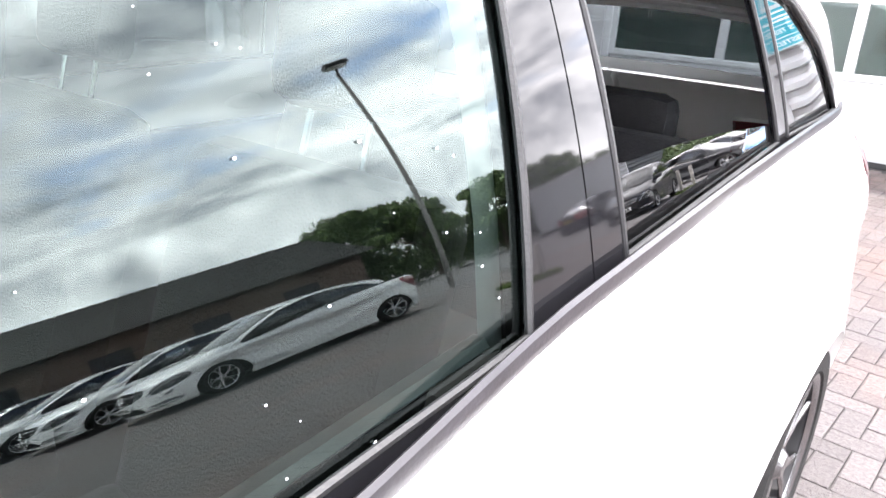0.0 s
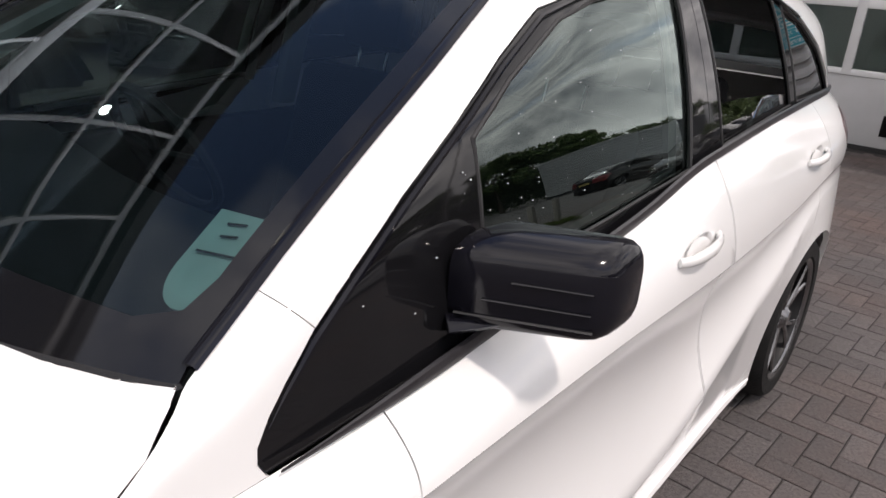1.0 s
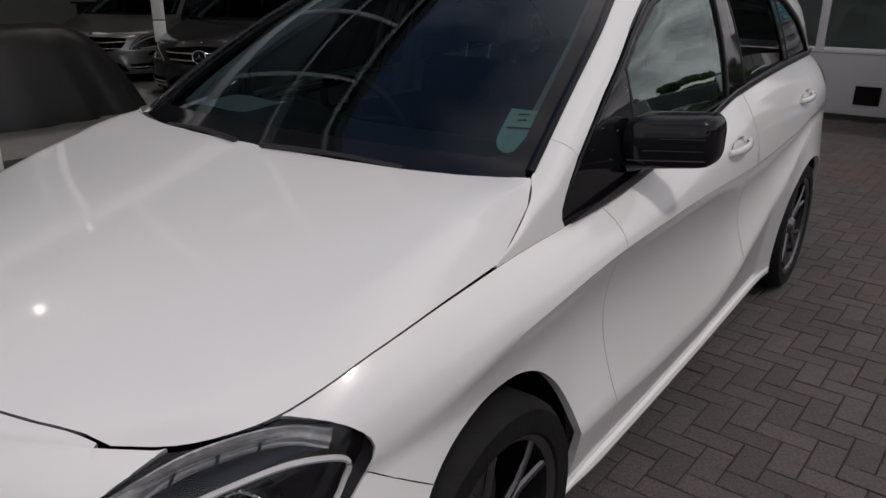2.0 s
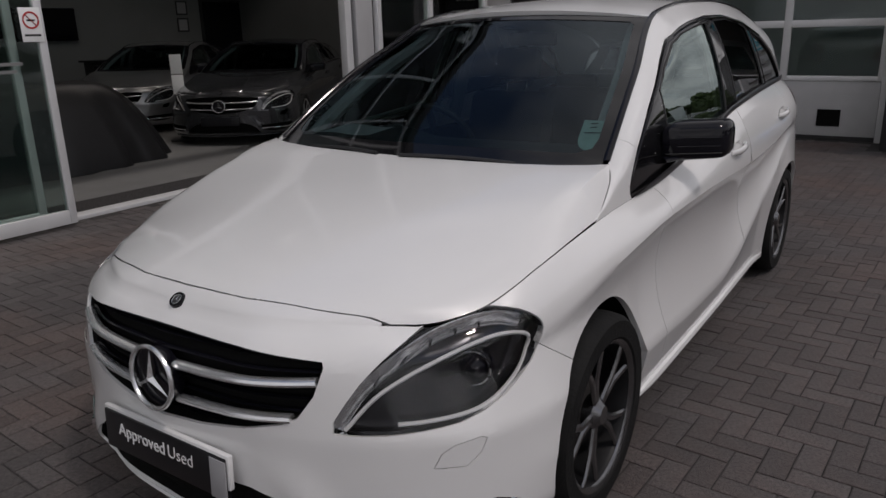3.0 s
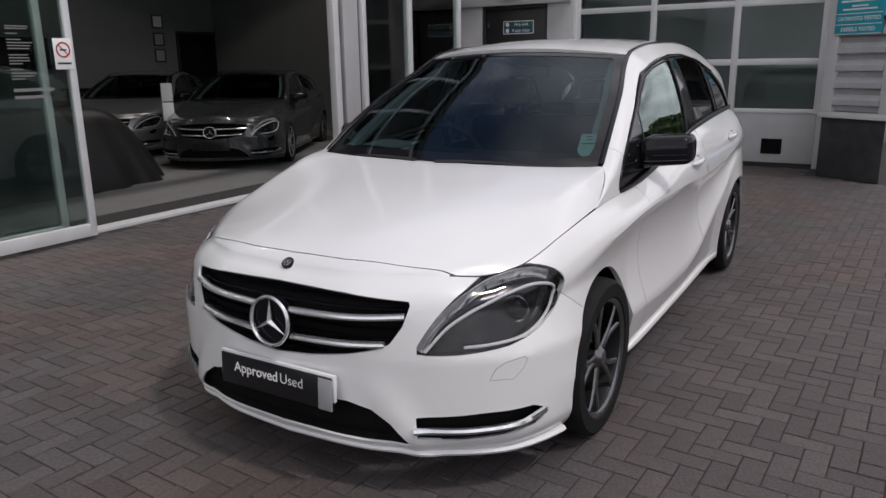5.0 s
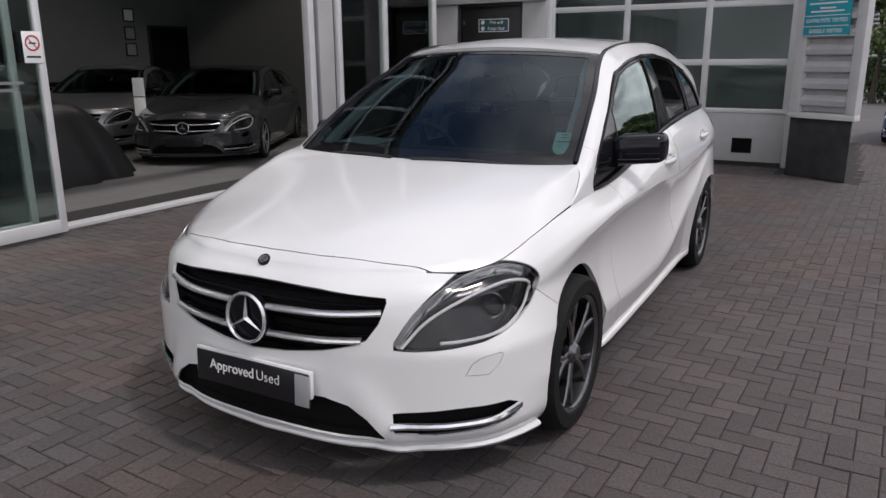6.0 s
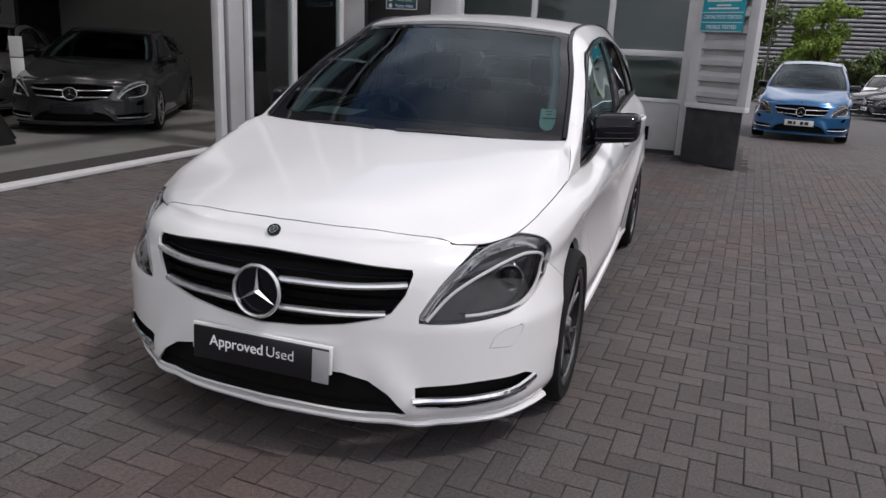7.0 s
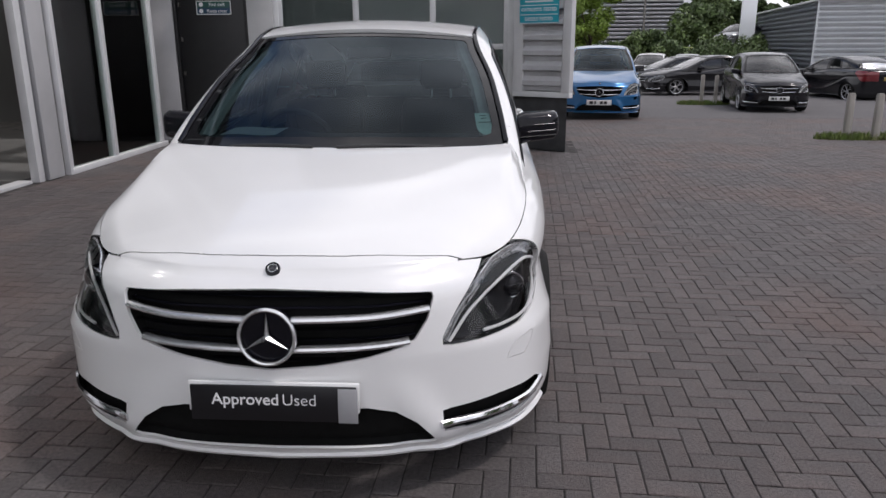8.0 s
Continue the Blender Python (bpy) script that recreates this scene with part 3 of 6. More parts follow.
def hatchback(m, paint, trim, label, group="", shown=False):
    """The tall five-door hatchback: panels cut from one body surface, glass, lamps, wheels and cabin. shown: the plate with words and the papers behind the screen."""
    car = holder("car", m, label, "car", group)
    n_s = 170
    side = sheet([LENGTH * i / n_s for i in range(n_s + 1)], lambda s: flank_rows(outline(s)[1]))
    for y in AXLES:
        bmesh.ops.delete(side, geom=knife(side, [(round_y(y) + p, q) for p, q in arc_of(0.030 if y < 2 else 0.0, 0.302, 0.358)]), context="FACES")
    lens = take(side, knife(side, rounded(LAMP)))
    for hole in (GRILLE, INTAKE, FOG):
        bmesh.ops.delete(side, geom=knife(side, hole), context="FACES")
    flap = take(side, knife(side, [(0.752, 0.440), (0.827, 0.436), (0.862, 0.466), (0.876, 0.500), (0.862, 0.508), (0.802, 0.497), (0.770, 0.477)]))
    door_1 = take(side, knife(side, along([(1.37, 0.235), (2.545, 0.235), (2.435, 1.2), (1.345, 1.2), (1.318, 0.93), (1.292, 0.82), (1.325, 0.60)])))
    door_2 = take(side, knife(side, along([(2.551, 0.235), (3.10, 0.235), (3.22, 0.46), (3.40, 0.70), (3.46, 0.86), (3.46, 1.2), (2.441, 1.2)])))
    sill = take(side, knife(side, along([(1.06, 0.10), (3.20, 0.10), (3.20, 0.225), (1.06, 0.225)])))
    bumper = take(side, knife(side, [(-0.01, 0.05), (1.30, 0.05), (1.30, 0.522), (0.86, 0.81), (-0.01, 0.81)]))
    tail = take(side, knife(side, along([(3.97, 0.70), (4.1999, 0.70), (4.1999, 1.0), (3.80, 1.06), (3.72, 1.0)])))
    fender = take(side, knife(side, along([(0.15, 0.05), (1.60, 0.05), (1.60, 1.3), (0.15, 1.3)])))
    paint_parts = (("front_door", door_1, 0.0018), ("rear_door", door_2, 0.0018), ("sill", sill, 0.0008), ("front_fender", fender, 0.0012), ("rear_quarter", side, 0.0008), ("washer_flap", flap, 0.0012))
    doors = {}

    def on_top(p):
        return p.y > top_z(outline(p.x)[1]) - 0.0005
    for name, flat, gap in paint_parts:
        made = shaped(flat, flank, gap, 0.02, open_edge=on_top)
        doors[name, 1] = part(name, made.copy(), paint, car)
        doors[name, -1] = part(name, flipped(made), paint, car)
        made.free()
    front = shaped(bumper, flank, 0.0012, 0.011, centre=True, open_edge=on_top)
    # the bumper skin runs on over the nose to the bonnet's front edge
    for k in (1, -1):
        cols = []
        for i in range(n_s):
            s = LENGTH * i / n_s
            e = flank(s, top_z(outline(s)[1]))
            far = float(np.interp(e.x, [p[0] for p in HOOD_FRONT], [p[1] for p in HOOD_FRONT])) - 0.0015
            if far - e.y < 0.003:
                break
            run_up = [e] + [deck(e.x, e.y + (far - e.y) * q / 8) for q in range(1, 9)]
            run_up.append(run_up[-1] + Vector((0, 0.001, -0.02)))
            cols.append([front.verts.new((k * p.x, p.y, p.z)) for p in run_up])
        for a, b in zip(cols, cols[1:]):
            for q in range(9):
                f = (a[q], b[q], b[q + 1], a[q + 1])
                front.faces.new(f if k > 0 else f[::-1])
    bmesh.ops.remove_doubles(front, verts=front.verts, dist=4e-4)
    part("front_bumper", front, paint, car, crisp=50)
    made = shaped(tail, flank, 0.002, 0.02)
    part("tail_lamp", made.copy(), RED, car, "dark red tail lamp")
    part("tail_lamp", flipped(made), RED, car, "dark red tail lamp")
    made.free()

    # bonnet, nose and wing tops
    top = sheet([i / 30 for i in range(31)], lambda r: [-0.0285 + 1.27 * (j / 50) ** 1.7 for j in range(51)])
    for v in top.verts:
        v.co.x *= edge_x(v.co.y)
    bonnet = take(top, knife(top, HOOD_FRONT + [(0.72, 0.25), (0.795, 0.36), (0.815, 0.5), (0.815, 0.70), (0.806, 0.83), (0.7985, 0.885), (0.7862, 0.96), (0.7752, 1.02), (0.758, 1.06), (0.738, 1.084), (0.70, 1.09), (0, 1.09)]))
    cowl = take(bonnet, knife(bonnet, [(-0.01, 0.9478), (0.0, 0.948), (0.2, 0.953), (0.32, 0.962), (0.46, 0.977), (0.60, 1.008), (0.69, 1.040), (0.728, 1.060), (0.76, 1.084), (0.80, 1.3), (-0.01, 1.3)]))
    part("bonnet", shaped(bonnet, deck, 0.0026, 0.02, centre=True), paint, car)
    part("scuttle", shaped(cowl, deck, 0.0, 0.0, centre=True, lift=-0.014), SATIN_BLACK, car)
    top.free()

    # greenhouse
    n_y = 96
    cab = sheet([0.86 + 0.01 * i for i in range(28)] + [1.14 + 2.94 * i / n_y for i in range(n_y + 1)], lambda y: [top_z(y) + (max(rail_z(y), top_z(y) + 0.002) - top_z(y)) * j / 16 for j in range(17)])
    band = take(cab, knife(cab, WINDOWS))
    foot = take(cab, knife(cab, [(0.8, 0.7), (1.532, 0.7), (1.043, 1.25), (0.8, 1.25)]))
    made = shaped(foot, cabin, 0.0008, 0.02)
    part("pillar_foot", made.copy(), paint, car)
    part("pillar_foot", flipped(made), paint, car)
    made.free()
    made = shaped(cab, cabin, 0.0008, 0.022)
    part("side_frame", made.copy(), paint, car)
    part("side_frame", flipped(made), paint, car)
    made.free()
    front_pane, rear_pane, rear_quarter = [pane_sheet(band, p) for p in (FRONT_PANE, REAR_PANE, QUARTER_PANE)]
    behind = take(band, knife(band, [(2.445, 0.8), (4.2, 0.8), (4.2, 1.6), (2.445, 1.6)]))
    for half in (band, behind):
        made = shaped(half, cabin, 0.0015, 0.012, lift=-0.004)
        part("window_surround", made.copy(), SURROUND, car, "gloss black window surround")
        part("window_surround", flipped(made), SURROUND, car, "gloss black window surround")
        made.free()
    # rubber channels round the panes
    for pane in (FRONT_PANE, REAR_PANE, QUARTER_PANE):
        ring = []
        for (a, b), (d, e) in zip(pane, pane[1:] + pane[:1]):
            steps = max(2, int(math.hypot(d - a, e - b) / 0.06))
            ring += [cabin(a + (d - a) * i / steps, b + (e - b) * i / steps) + Vector((-0.005, 0, 0)) for i in range(steps)]
        for k in (1, -1):
            part("window_seal", sweep([(p.x * k, p.y, p.z) for p in ring], 0.0045, 0.004, n=6, closed=True, up=(1, 0, 0)), SATIN_BLACK, car)
    lowered = take(rear_pane, knife(rear_pane, [(2.3, 0.9), (3.4, 0.9), (3.4, 1.12), (3.13, 1.148), (2.9, 1.164), (2.7, 1.172), (2.5, 1.174), (2.3, 1.172)]))
    for name, flat, mat in [("front_window", front_pane, WINDOW), ("rear_window", lowered, PRIVACY), ("quarter_window", rear_quarter, PRIVACY)]:
        made = shaped(flat, cabin, -0.004, 0.004, lift=-0.012)
        for k in (1, -1):
            part(name, made.copy() if k > 0 else flipped(made), mat, car)
        made.free()
    # the show car's left rear window is wound down, all others are shut
    made = shaped(rear_pane, cabin, 0, 0.004, lift=-0.012)
    for k in ((-1,) if shown else (1, -1)):
        part("rear_window", made.copy() if k > 0 else flipped(made), PRIVACY, car)
    made.free()
    # grey inner trim of the front door, seen through its glass
    for k in (1, -1):
        upright = [cabin(y, z) for y, z in ((2.312, 1.03), (2.327, 1.15), (2.347, 1.30), (2.367, 1.43))]
        part("inner_trim", sweep([(k * (p.x - 0.045), p.y, p.z) for p in upright], 0.006, 0.020, n=6, up=(1, 0, 0)), INNER_TRIM, car)
        sill_line = [cabin(y, 0.996 + 0.052 * (y - 1.6) / 0.7) for y in (1.6, 1.8, 2.0, 2.15, 2.29)]
        part("inner_trim", sweep([(k * (p.x - 0.04), p.y, p.z) for p in sill_line], 0.009, 0.012, n=6), INNER_TRIM, car)
    # the channel that edges the windows along the pillar and the roof
    for k in (1, -1):
        edge = [cabin(y - 0.004, z - 0.012) for y, z in WINDOWS[-4:3:-1]]
        part("window_channel", sweep([(p.x * k + 0.002 * k, p.y, p.z) for p in edge], 0.0055, 0.005, n=6, up=(1, 0, 0), taper=lambda t: min(1, 0.1 + 6 * t)), GLOSS_BLACK, car)
    # belt seals, and the bright-edged seal along the windscreen pillar
    for k in (1, -1):
        belt = [flank(round_y(y), top_z(y) - 0.004) + Vector((0.004, 0, 0.004)) for y in [1.150 + 2.70 * i / 40 for i in range(41)]]
        part("belt_seal", sweep([(p.x * k, p.y, p.z + 0.008) for p in belt], 0.014, 0.006, taper=lambda t: min(1, 0.15 + 9 * t)), BELT, car)
        ditch = [(k * (rail_x(y) - 0.004), y, rail_z(y) + 0.002) for y in [1.10 + 2.83 * i / 44 for i in range(45)]]
        part("roof_seal", sweep(ditch, 0.006, 0.012), trim, car)

    # windscreen with its black border, roof and tail
    ws = sheet([-1 + 2 * i / 30 for i in range(31)], lambda x: [j / 20 for j in range(21)])
    clear = take(ws, knife(ws, [(-0.86, 0.085), (0.86, 0.085), (0.93, 0.11), (0.945, 0.16), (0.93, 0.93), (0.90, 0.955), (-0.90, 0.955), (-0.93, 0.93), (-0.945, 0.16), (-0.93, 0.11)]))
    part("windscreen_border", shaped(ws, screen, 0, 0.006), SURROUND, car, "black windscreen border")
    part("windscreen", shaped(clear, screen, 0, 0.0, lift=-0.002), SCREEN, car)
    rf = sheet([-1 + 2 * i / 24 for i in range(25)], lambda x: [1.905 + 2.14 * j / 36 for j in range(37)])
    part("roof", shaped(rf, roof, 0, 0.02), paint, car)
    part("headliner", shaped(sheet([-0.93 + 1.86 * i / 12 for i in range(13)], lambda x: [2.0 + 2.0 * j / 12 for j in range(13)]), roof, 0, 0, lift=-0.035), LINING, car)

    def back(x, t):
        a, b = roof(x, 4.05), Vector((x * 0.66, 4.17 - 0.10 * x * x, 1.10))
        return a.lerp(b, t) + Vector((0, 0.05 * math.sin(math.pi * t), 0))
    bk = sheet([-1 + 2 * i / 16 for i in range(17)], lambda x: [1 - j / 10 for j in range(11)])
    glass_b = take(bk, knife(bk, [(-0.85, 0.12), (0.85, 0.12), (0.85, 0.85), (-0.85, 0.85)]))
    part("tailgate", shaped(bk, back, 0, 0.02), paint, car)
    part("back_window", shaped(glass_b, back, 0, 0.0), PRIVACY, car)

    # grille
    flat = sheet([0.53 * i / 24 for i in range(25)], lambda s: [0.47 + 0.27 * j / 12 for j in range(13)])
    keep = take(flat, knife(flat, GRILLE))
    flat.free()
    backing = part("grille", shaped(keep, flank, 0.0, -0.036, centre=True, lift=-0.045), MESH_BLACK, car, "black radiator grille")
    for i in range(7):
        z = 0.505 + i * 0.033
        half = float(np.interp(z, [0.495, 0.525, 0.568, 0.62, 0.72], [0.14, 0.29, 0.44, 0.475, 0.49]))
        pts = [flank(abs(u), z) for u in [half * (k / 14 - 1) for k in range(29)]]
        pts = [(math.copysign(p.x, k - 14), p.y + 0.034, z) for k, p in enumerate(pts)]
        part("louvre", sweep(pts, 0.0035, 0.012, n=6), GLOSS_BLACK, backing)
    for z, half in ((0.640, 0.487), (0.546, 0.42)):
        for k in (1, -1):
            pts = []
            for i in range(17):
                u = 0.07 + (half - 0.07) * i / 16
                p = flank(u, z + 0.012 * (u / half) ** 2)
                pts.append((k * p.x, p.y + 0.010, p.z))
            part("grille_bar", sweep(pts, 0.0115, 0.016, n=10), STAR, backing, "satin silver bar")
    star_badge(backing, (0, -0.128, 0.597), 0.084, -4, STAR)
    part("star_backing", lathe([(0, 0.0), (0.082, 0.0), (0.082, 0.03), (0, 0.03)], 32, "y"), GLOSS_BLACK, backing).location = (0, -0.118, 0.597)
    badge = part("bonnet_badge", lathe([(0, 0.002), (0.0165, 0.002), (0.018, 0.006), (0.0215, 0.006), (0.0235, 0.0), (0.0235, -0.006), (0, -0.006)], 28, "z"), LAMP_GREY, car, "small round silver badge")
    star_badge(badge, (0, 0, 0), 0.014, 0, STAR, "badge_star").matrix_local = Matrix.Translation((0, 0, 0.005)) @ Matrix.Rotation(radians(-90), 4, "X")
    part("badge_disc", lathe([(0, 0.0045), (0.0165, 0.0045), (0.0165, 0.003), (0, 0.003)], 24, "z"), PLATE_BLACK, badge)
    badge.matrix_local = Matrix.Translation((0, -0.020, 0.776)) @ Matrix.Rotation(radians(38), 4, "X")

    # lower intake, splitter and lamp openings
    flat = sheet([0.53 * i / 24 for i in range(25)], lambda s: [0.17 + 0.19 * j / 8 for j in range(9)])
    keep = take(flat, knife(flat, INTAKE))
    flat.free()
    part("lower_intake", shaped(keep, flank, 0.0, -0.026, centre=True, lift=-0.034), MESH_BLACK, car)
    lip_end = round_y(0.425)
    lip_pts = [flank(s, 0.172) - Vector((0, 0, 0.012 * (s / lip_end) ** 2)) for s in [lip_end * i / 40 for i in range(41)]]
    lip = [(-p.x, p.y + 0.012, p.z) for p in lip_pts[:0:-1]] + [(p.x, p.y + 0.012, p.z) for p in lip_pts]
    part("splitter", sweep(lip, 0.015, 0.024, n=8), paint, car)
    for k in (1, -1):
        flat = sheet([0.50 + 0.47 * i / 16 for i in range(17)], lambda s: [0.20 + 0.14 * j / 6 for j in range(7)])
        keep = take(flat, knife(flat, FOG))
        flat.free()
        nest = part("bumper_vent", shaped(keep, flank, 0.0, -0.026, lift=-0.034, mirror=k < 0), MESH_BLACK, car, "black vent with a chrome blade")
        blade = [flank(0.515 + 0.435 * i / 16, float(np.interp(i / 16, [0, 0.4, 0.8, 1], [0.268, 0.266, 0.272, 0.296]))) for i in range(17)]
        part("chrome_blade", sweep([(k * p.x, p.y - 0.002, p.z) for p in blade], 0.013, 0.012, n=8), CHROME, nest)
        slim = [flank(0.60 + 0.30 * i / 12, float(np.interp(i / 12, [0, 0.5, 1], [0.238, 0.246, 0.262]))) for i in range(13)]
        part("vent_louvre", sweep([(k * p.x, p.y + 0.012, p.z) for p in slim], 0.006, 0.010, n=6), GLOSS_BLACK, nest)

    # headlamps
    for k in (1, -1):
        hl = new("headlamp")
        hl.parent = car
        tagged(hl, "clear headlamp with chrome light strips")
        made = shaped(lens.copy(), flank, 0.002, 0.03, lift=-0.001, mirror=k < 0)
        ob = part("lens", made, LENS, hl)
        ob.visible_shadow = False
        part("lamp_housing", shaped(lens.copy(), flank, -0.002, 0, lift=-0.05, mirror=k < 0), LAMP_GREY, hl)

        def on(points, deep, steps=6):
            """The path through the points as a smooth curve, set back under the lens."""
            pts = [Vector(p) for p in points]
            ends = [2 * pts[0] - pts[1]] + pts + [2 * pts[-1] - pts[-2]]
            out = []
            for a, b, c, d in zip(ends, ends[1:], ends[2:], ends[3:]):
                for i in range(steps):
                    t = i / steps
                    out.append(0.5 * (2 * b + (c - a) * t + (2 * a - 5 * b + 4 * c - d) * t * t + (3 * b - a - 3 * c + d) * t ** 3))
            out.append(pts[-1])
            got = []
            for s, z in out:
                x, y, nx, ny = outline(s)
                p = flank(s, z) - Vector((nx, ny, 0)) * deep
                got.append((k * p.x, p.y, p.z))
            return got
        part("light_strip", sweep(on([(0.535, 0.54), (0.60, 0.630), (0.69, 0.694), (0.78, 0.728), (0.88, 0.748), (0.97, 0.752), (1.03, 0.737)], 0.016), 0.020, 0.005, n=6), LAMP_STRIP, hl, "pale reflector strip")
        part("light_strip", sweep(on([(0.555, 0.535), (0.63, 0.612), (0.72, 0.660), (0.84, 0.699), (0.95, 0.716), (1.03, 0.706), (1.055, 0.684), (1.03, 0.64), (0.97, 0.598), (0.88, 0.565), (0.76, 0.552), (0.68, 0.549)], 0.014), 0.0055, 0.005, n=6), LETTER, hl, "white light guide")
        for i in range(5):
            s = 0.64 + 0.07 * i
            z = float(np.interp(s, [0.535, 0.60, 0.69, 0.80, 0.93, 1.02], [0.54, 0.630, 0.694, 0.733, 0.752, 0.740]))
            part("reflector_rib", sweep(on([(s - 0.012, z - 0.020), (s + 0.012, z + 0.020)], 0.014, 3), 0.0022, 0.003, n=5), LAMP_GREY, hl)
        x, y, nx, ny = outline(0.89)
        c = flank(0.89, 0.640) - Vector((nx, ny, 0)) * 0.045
        proj = lathe([(0.0, 0.028), (0.018, 0.025), (0.032, 0.014), (0.038, 0.0), (0.046, 0.004), (0.050, 0.0), (0.05, -0.03)], 28, "z")
        turn = Vector((k * 0.35, -0.93, 0.0)).to_track_quat("Z", "Y").to_matrix().to_4x4()
        bmesh.ops.transform(proj, matrix=Matrix.Translation((k * c.x, c.y, c.z)) @ turn, verts=proj.verts)
        part("projector", proj, GLOSS_BLACK, hl)
        ring = sweep([(0.044 * math.cos(2 * math.pi * i / 24), 0.044 * math.sin(2 * math.pi * i / 24), 0.008) for i in range(24)], 0.003, closed=True, n=6)
        bmesh.ops.transform(ring, matrix=Matrix.Translation((k * c.x, c.y, c.z)) @ turn, verts=ring.verts)
        part("projector_ring", ring, CHROME, hl)
    lens.free()

    # plate
    plate = part("number_plate", boxed(-0.248, 0.262, -0.012, 0.004, -0.057, 0.057, 0.003), PLATE_BLACK if shown else PLATE_WHITE, car, "black plate with white words and a grey end" if shown else "white number plate with dark bars")
    plate.matrix_local = Matrix.Translation((0, -0.124, 0.384)) @ Matrix.Rotation(radians(-3), 4, "X")
    if shown:
        part("plate_surround", boxed(-0.256, 0.270, -0.006, 0.010, -0.030, 0.066, 0.004), paint, plate)
        part("plate_end", boxed(0.206, 0.266, -0.0145, -0.010, -0.058, 0.052, 0.002), PLATE_GREY, plate, "pale grey plate end")
        face = Matrix.Rotation(radians(90), 4, "X")
        lettering("Approved", 0.0515, LETTER, "lettering", plate, Matrix.Translation((-0.078, -0.0135, 0.012)) @ face, 0.0006, 0.0005)
        lettering("Used", 0.0515, LETTER, "lettering", plate, Matrix.Translation((0.088, -0.0135, 0.012)) @ face, 0.0006, -0.0006)
    else:
        for a, b in ((-0.20, -0.12), (-0.10, -0.06), (0.02, 0.08), (0.10, 0.17)):
            part("plate_bar", boxed(a, b, -0.0155, -0.0115, -0.03, 0.03), PLATE_BLACK, plate)

    # wheels, arches, underside
    rim_mat = RIM if shown else RIM_SILVER
    for y in AXLES:
        for k in (1, -1):
            road_wheel(car, rim_mat, k * (0.782 if y < 2 else 0.772), y, k)
            liner = bmesh.new()
            rows = []
            for i in range(25):
                a = math.pi * (0.0 + 1.0 * i / 24)
                rows.append([liner.verts.new((k * x, y + 0.366 * math.cos(a) + (0.026 if y < 2 else 0), HUB_Z - 0.010 + 0.366 * math.sin(a))) for x in (0.50, 0.835)])
            for a, b in zip(rows, rows[1:]):
                liner.faces.new((a[0], a[1], b[1], b[0]))
            wall = [r[0] for r in rows]
            liner.faces.new(wall)
            part("arch_liner", liner, MESH_BLACK, car)
    part("underbody", boxed(-0.62, 0.62, 0.42, 4.0, 0.155, 0.185, 0.01), SATIN_BLACK, car)

    # mirrors
    for k in (1, -1):
        mir = new("door_mirror")
        mir.parent = car
        tagged(mir, "gloss black door mirror with light strips")
        shell = bmesh.new()
        rings = []
        for t in (0.0, 0.05, 0.15, 0.3, 0.5, 0.7, 0.82, 0.90, 0.95, 0.98, 1.0):
            x = 0.790 + 0.208 * t
            grow = min(1.0, 0.82 + 1.2 * t) if t < 0.5 else (1 - max(0.0, (t - 0.80) / 0.21) ** 3.0) ** 0.34
            hz, hy = 0.073 * grow * (1 - 0.07 * t), 0.062 * grow * (1 - 0.12 * t)
            cy, cz = 1.525 + 0.075 * t, 1.037 + 0.012 * t
            ring = []
            for j in range(24):
                a = 2 * math.pi * j / 24
                c, q = math.cos(a), math.sin(a)
                # the roof of the housing is broken by a slanting ridge
                ridge = 0.016 * max(0.0, q) * max(0.0, -c)
                ring.append(shell.verts.new((k * x, cy + hy * math.copysign(abs(c) ** 0.5, c) * (1.25 if c < 0 else 0.75), cz + hz * math.copysign(abs(q) ** 0.42, q) - ridge)))
            rings.append(ring)
        for a, b in zip(rings, rings[1:]):
            for j in range(24):
                shell.faces.new((a[j], a[(j + 1) % 24], b[(j + 1) % 24], b[j]))
        shell.faces.new(rings[0])
        shell.faces.new(rings[-1])
        bmesh.ops.recalc_face_normals(shell, faces=shell.faces)
        part("mirror_housing", shell, trim, mir, crisp=42)
        for z, t0 in ((1.052, 0.42), (1.022, 0.25)):
            run = [t0 + (0.90 - t0) * i / 12 for i in range(13)]
            pts = [(k * (0.790 + 0.208 * t), 1.4465 + 0.0843 * t, z + 0.006 * t) for t in run]
            part("indicator_strip", sweep(pts, 0.0016, 0.0022, n=6), LAMP_GREY, mir)
        seam = [(k * (0.790 + 0.208 * t), 1.4485 + 0.0843 * t, 0.996 + 0.008 * t) for t in [0.08 + 0.84 * i / 12 for i in range(13)]]
        part("housing_seam", sweep(seam, 0.0018, 0.003, n=6), SATIN_BLACK, mir)
        part("mirror_arm", sweep([(k * 0.79, 1.46, 0.975), (k * 0.825, 1.50, 0.982), (k * 0.87, 1.53, 0.995)], 0.013, 0.036, n=10, up=(0, 0, 1)), trim, mir)
        glass_plate = boxed(-0.072, 0.072, -0.003, 0.003, -0.052, 0.052, 0.002, Matrix.Translation((0.893, 1.607, 1.043)) @ Matrix.Rotation(radians(15), 4, "Z"))
        part("mirror_glass", glass_plate if k > 0 else flipped(glass_plate), CHROME, mir)

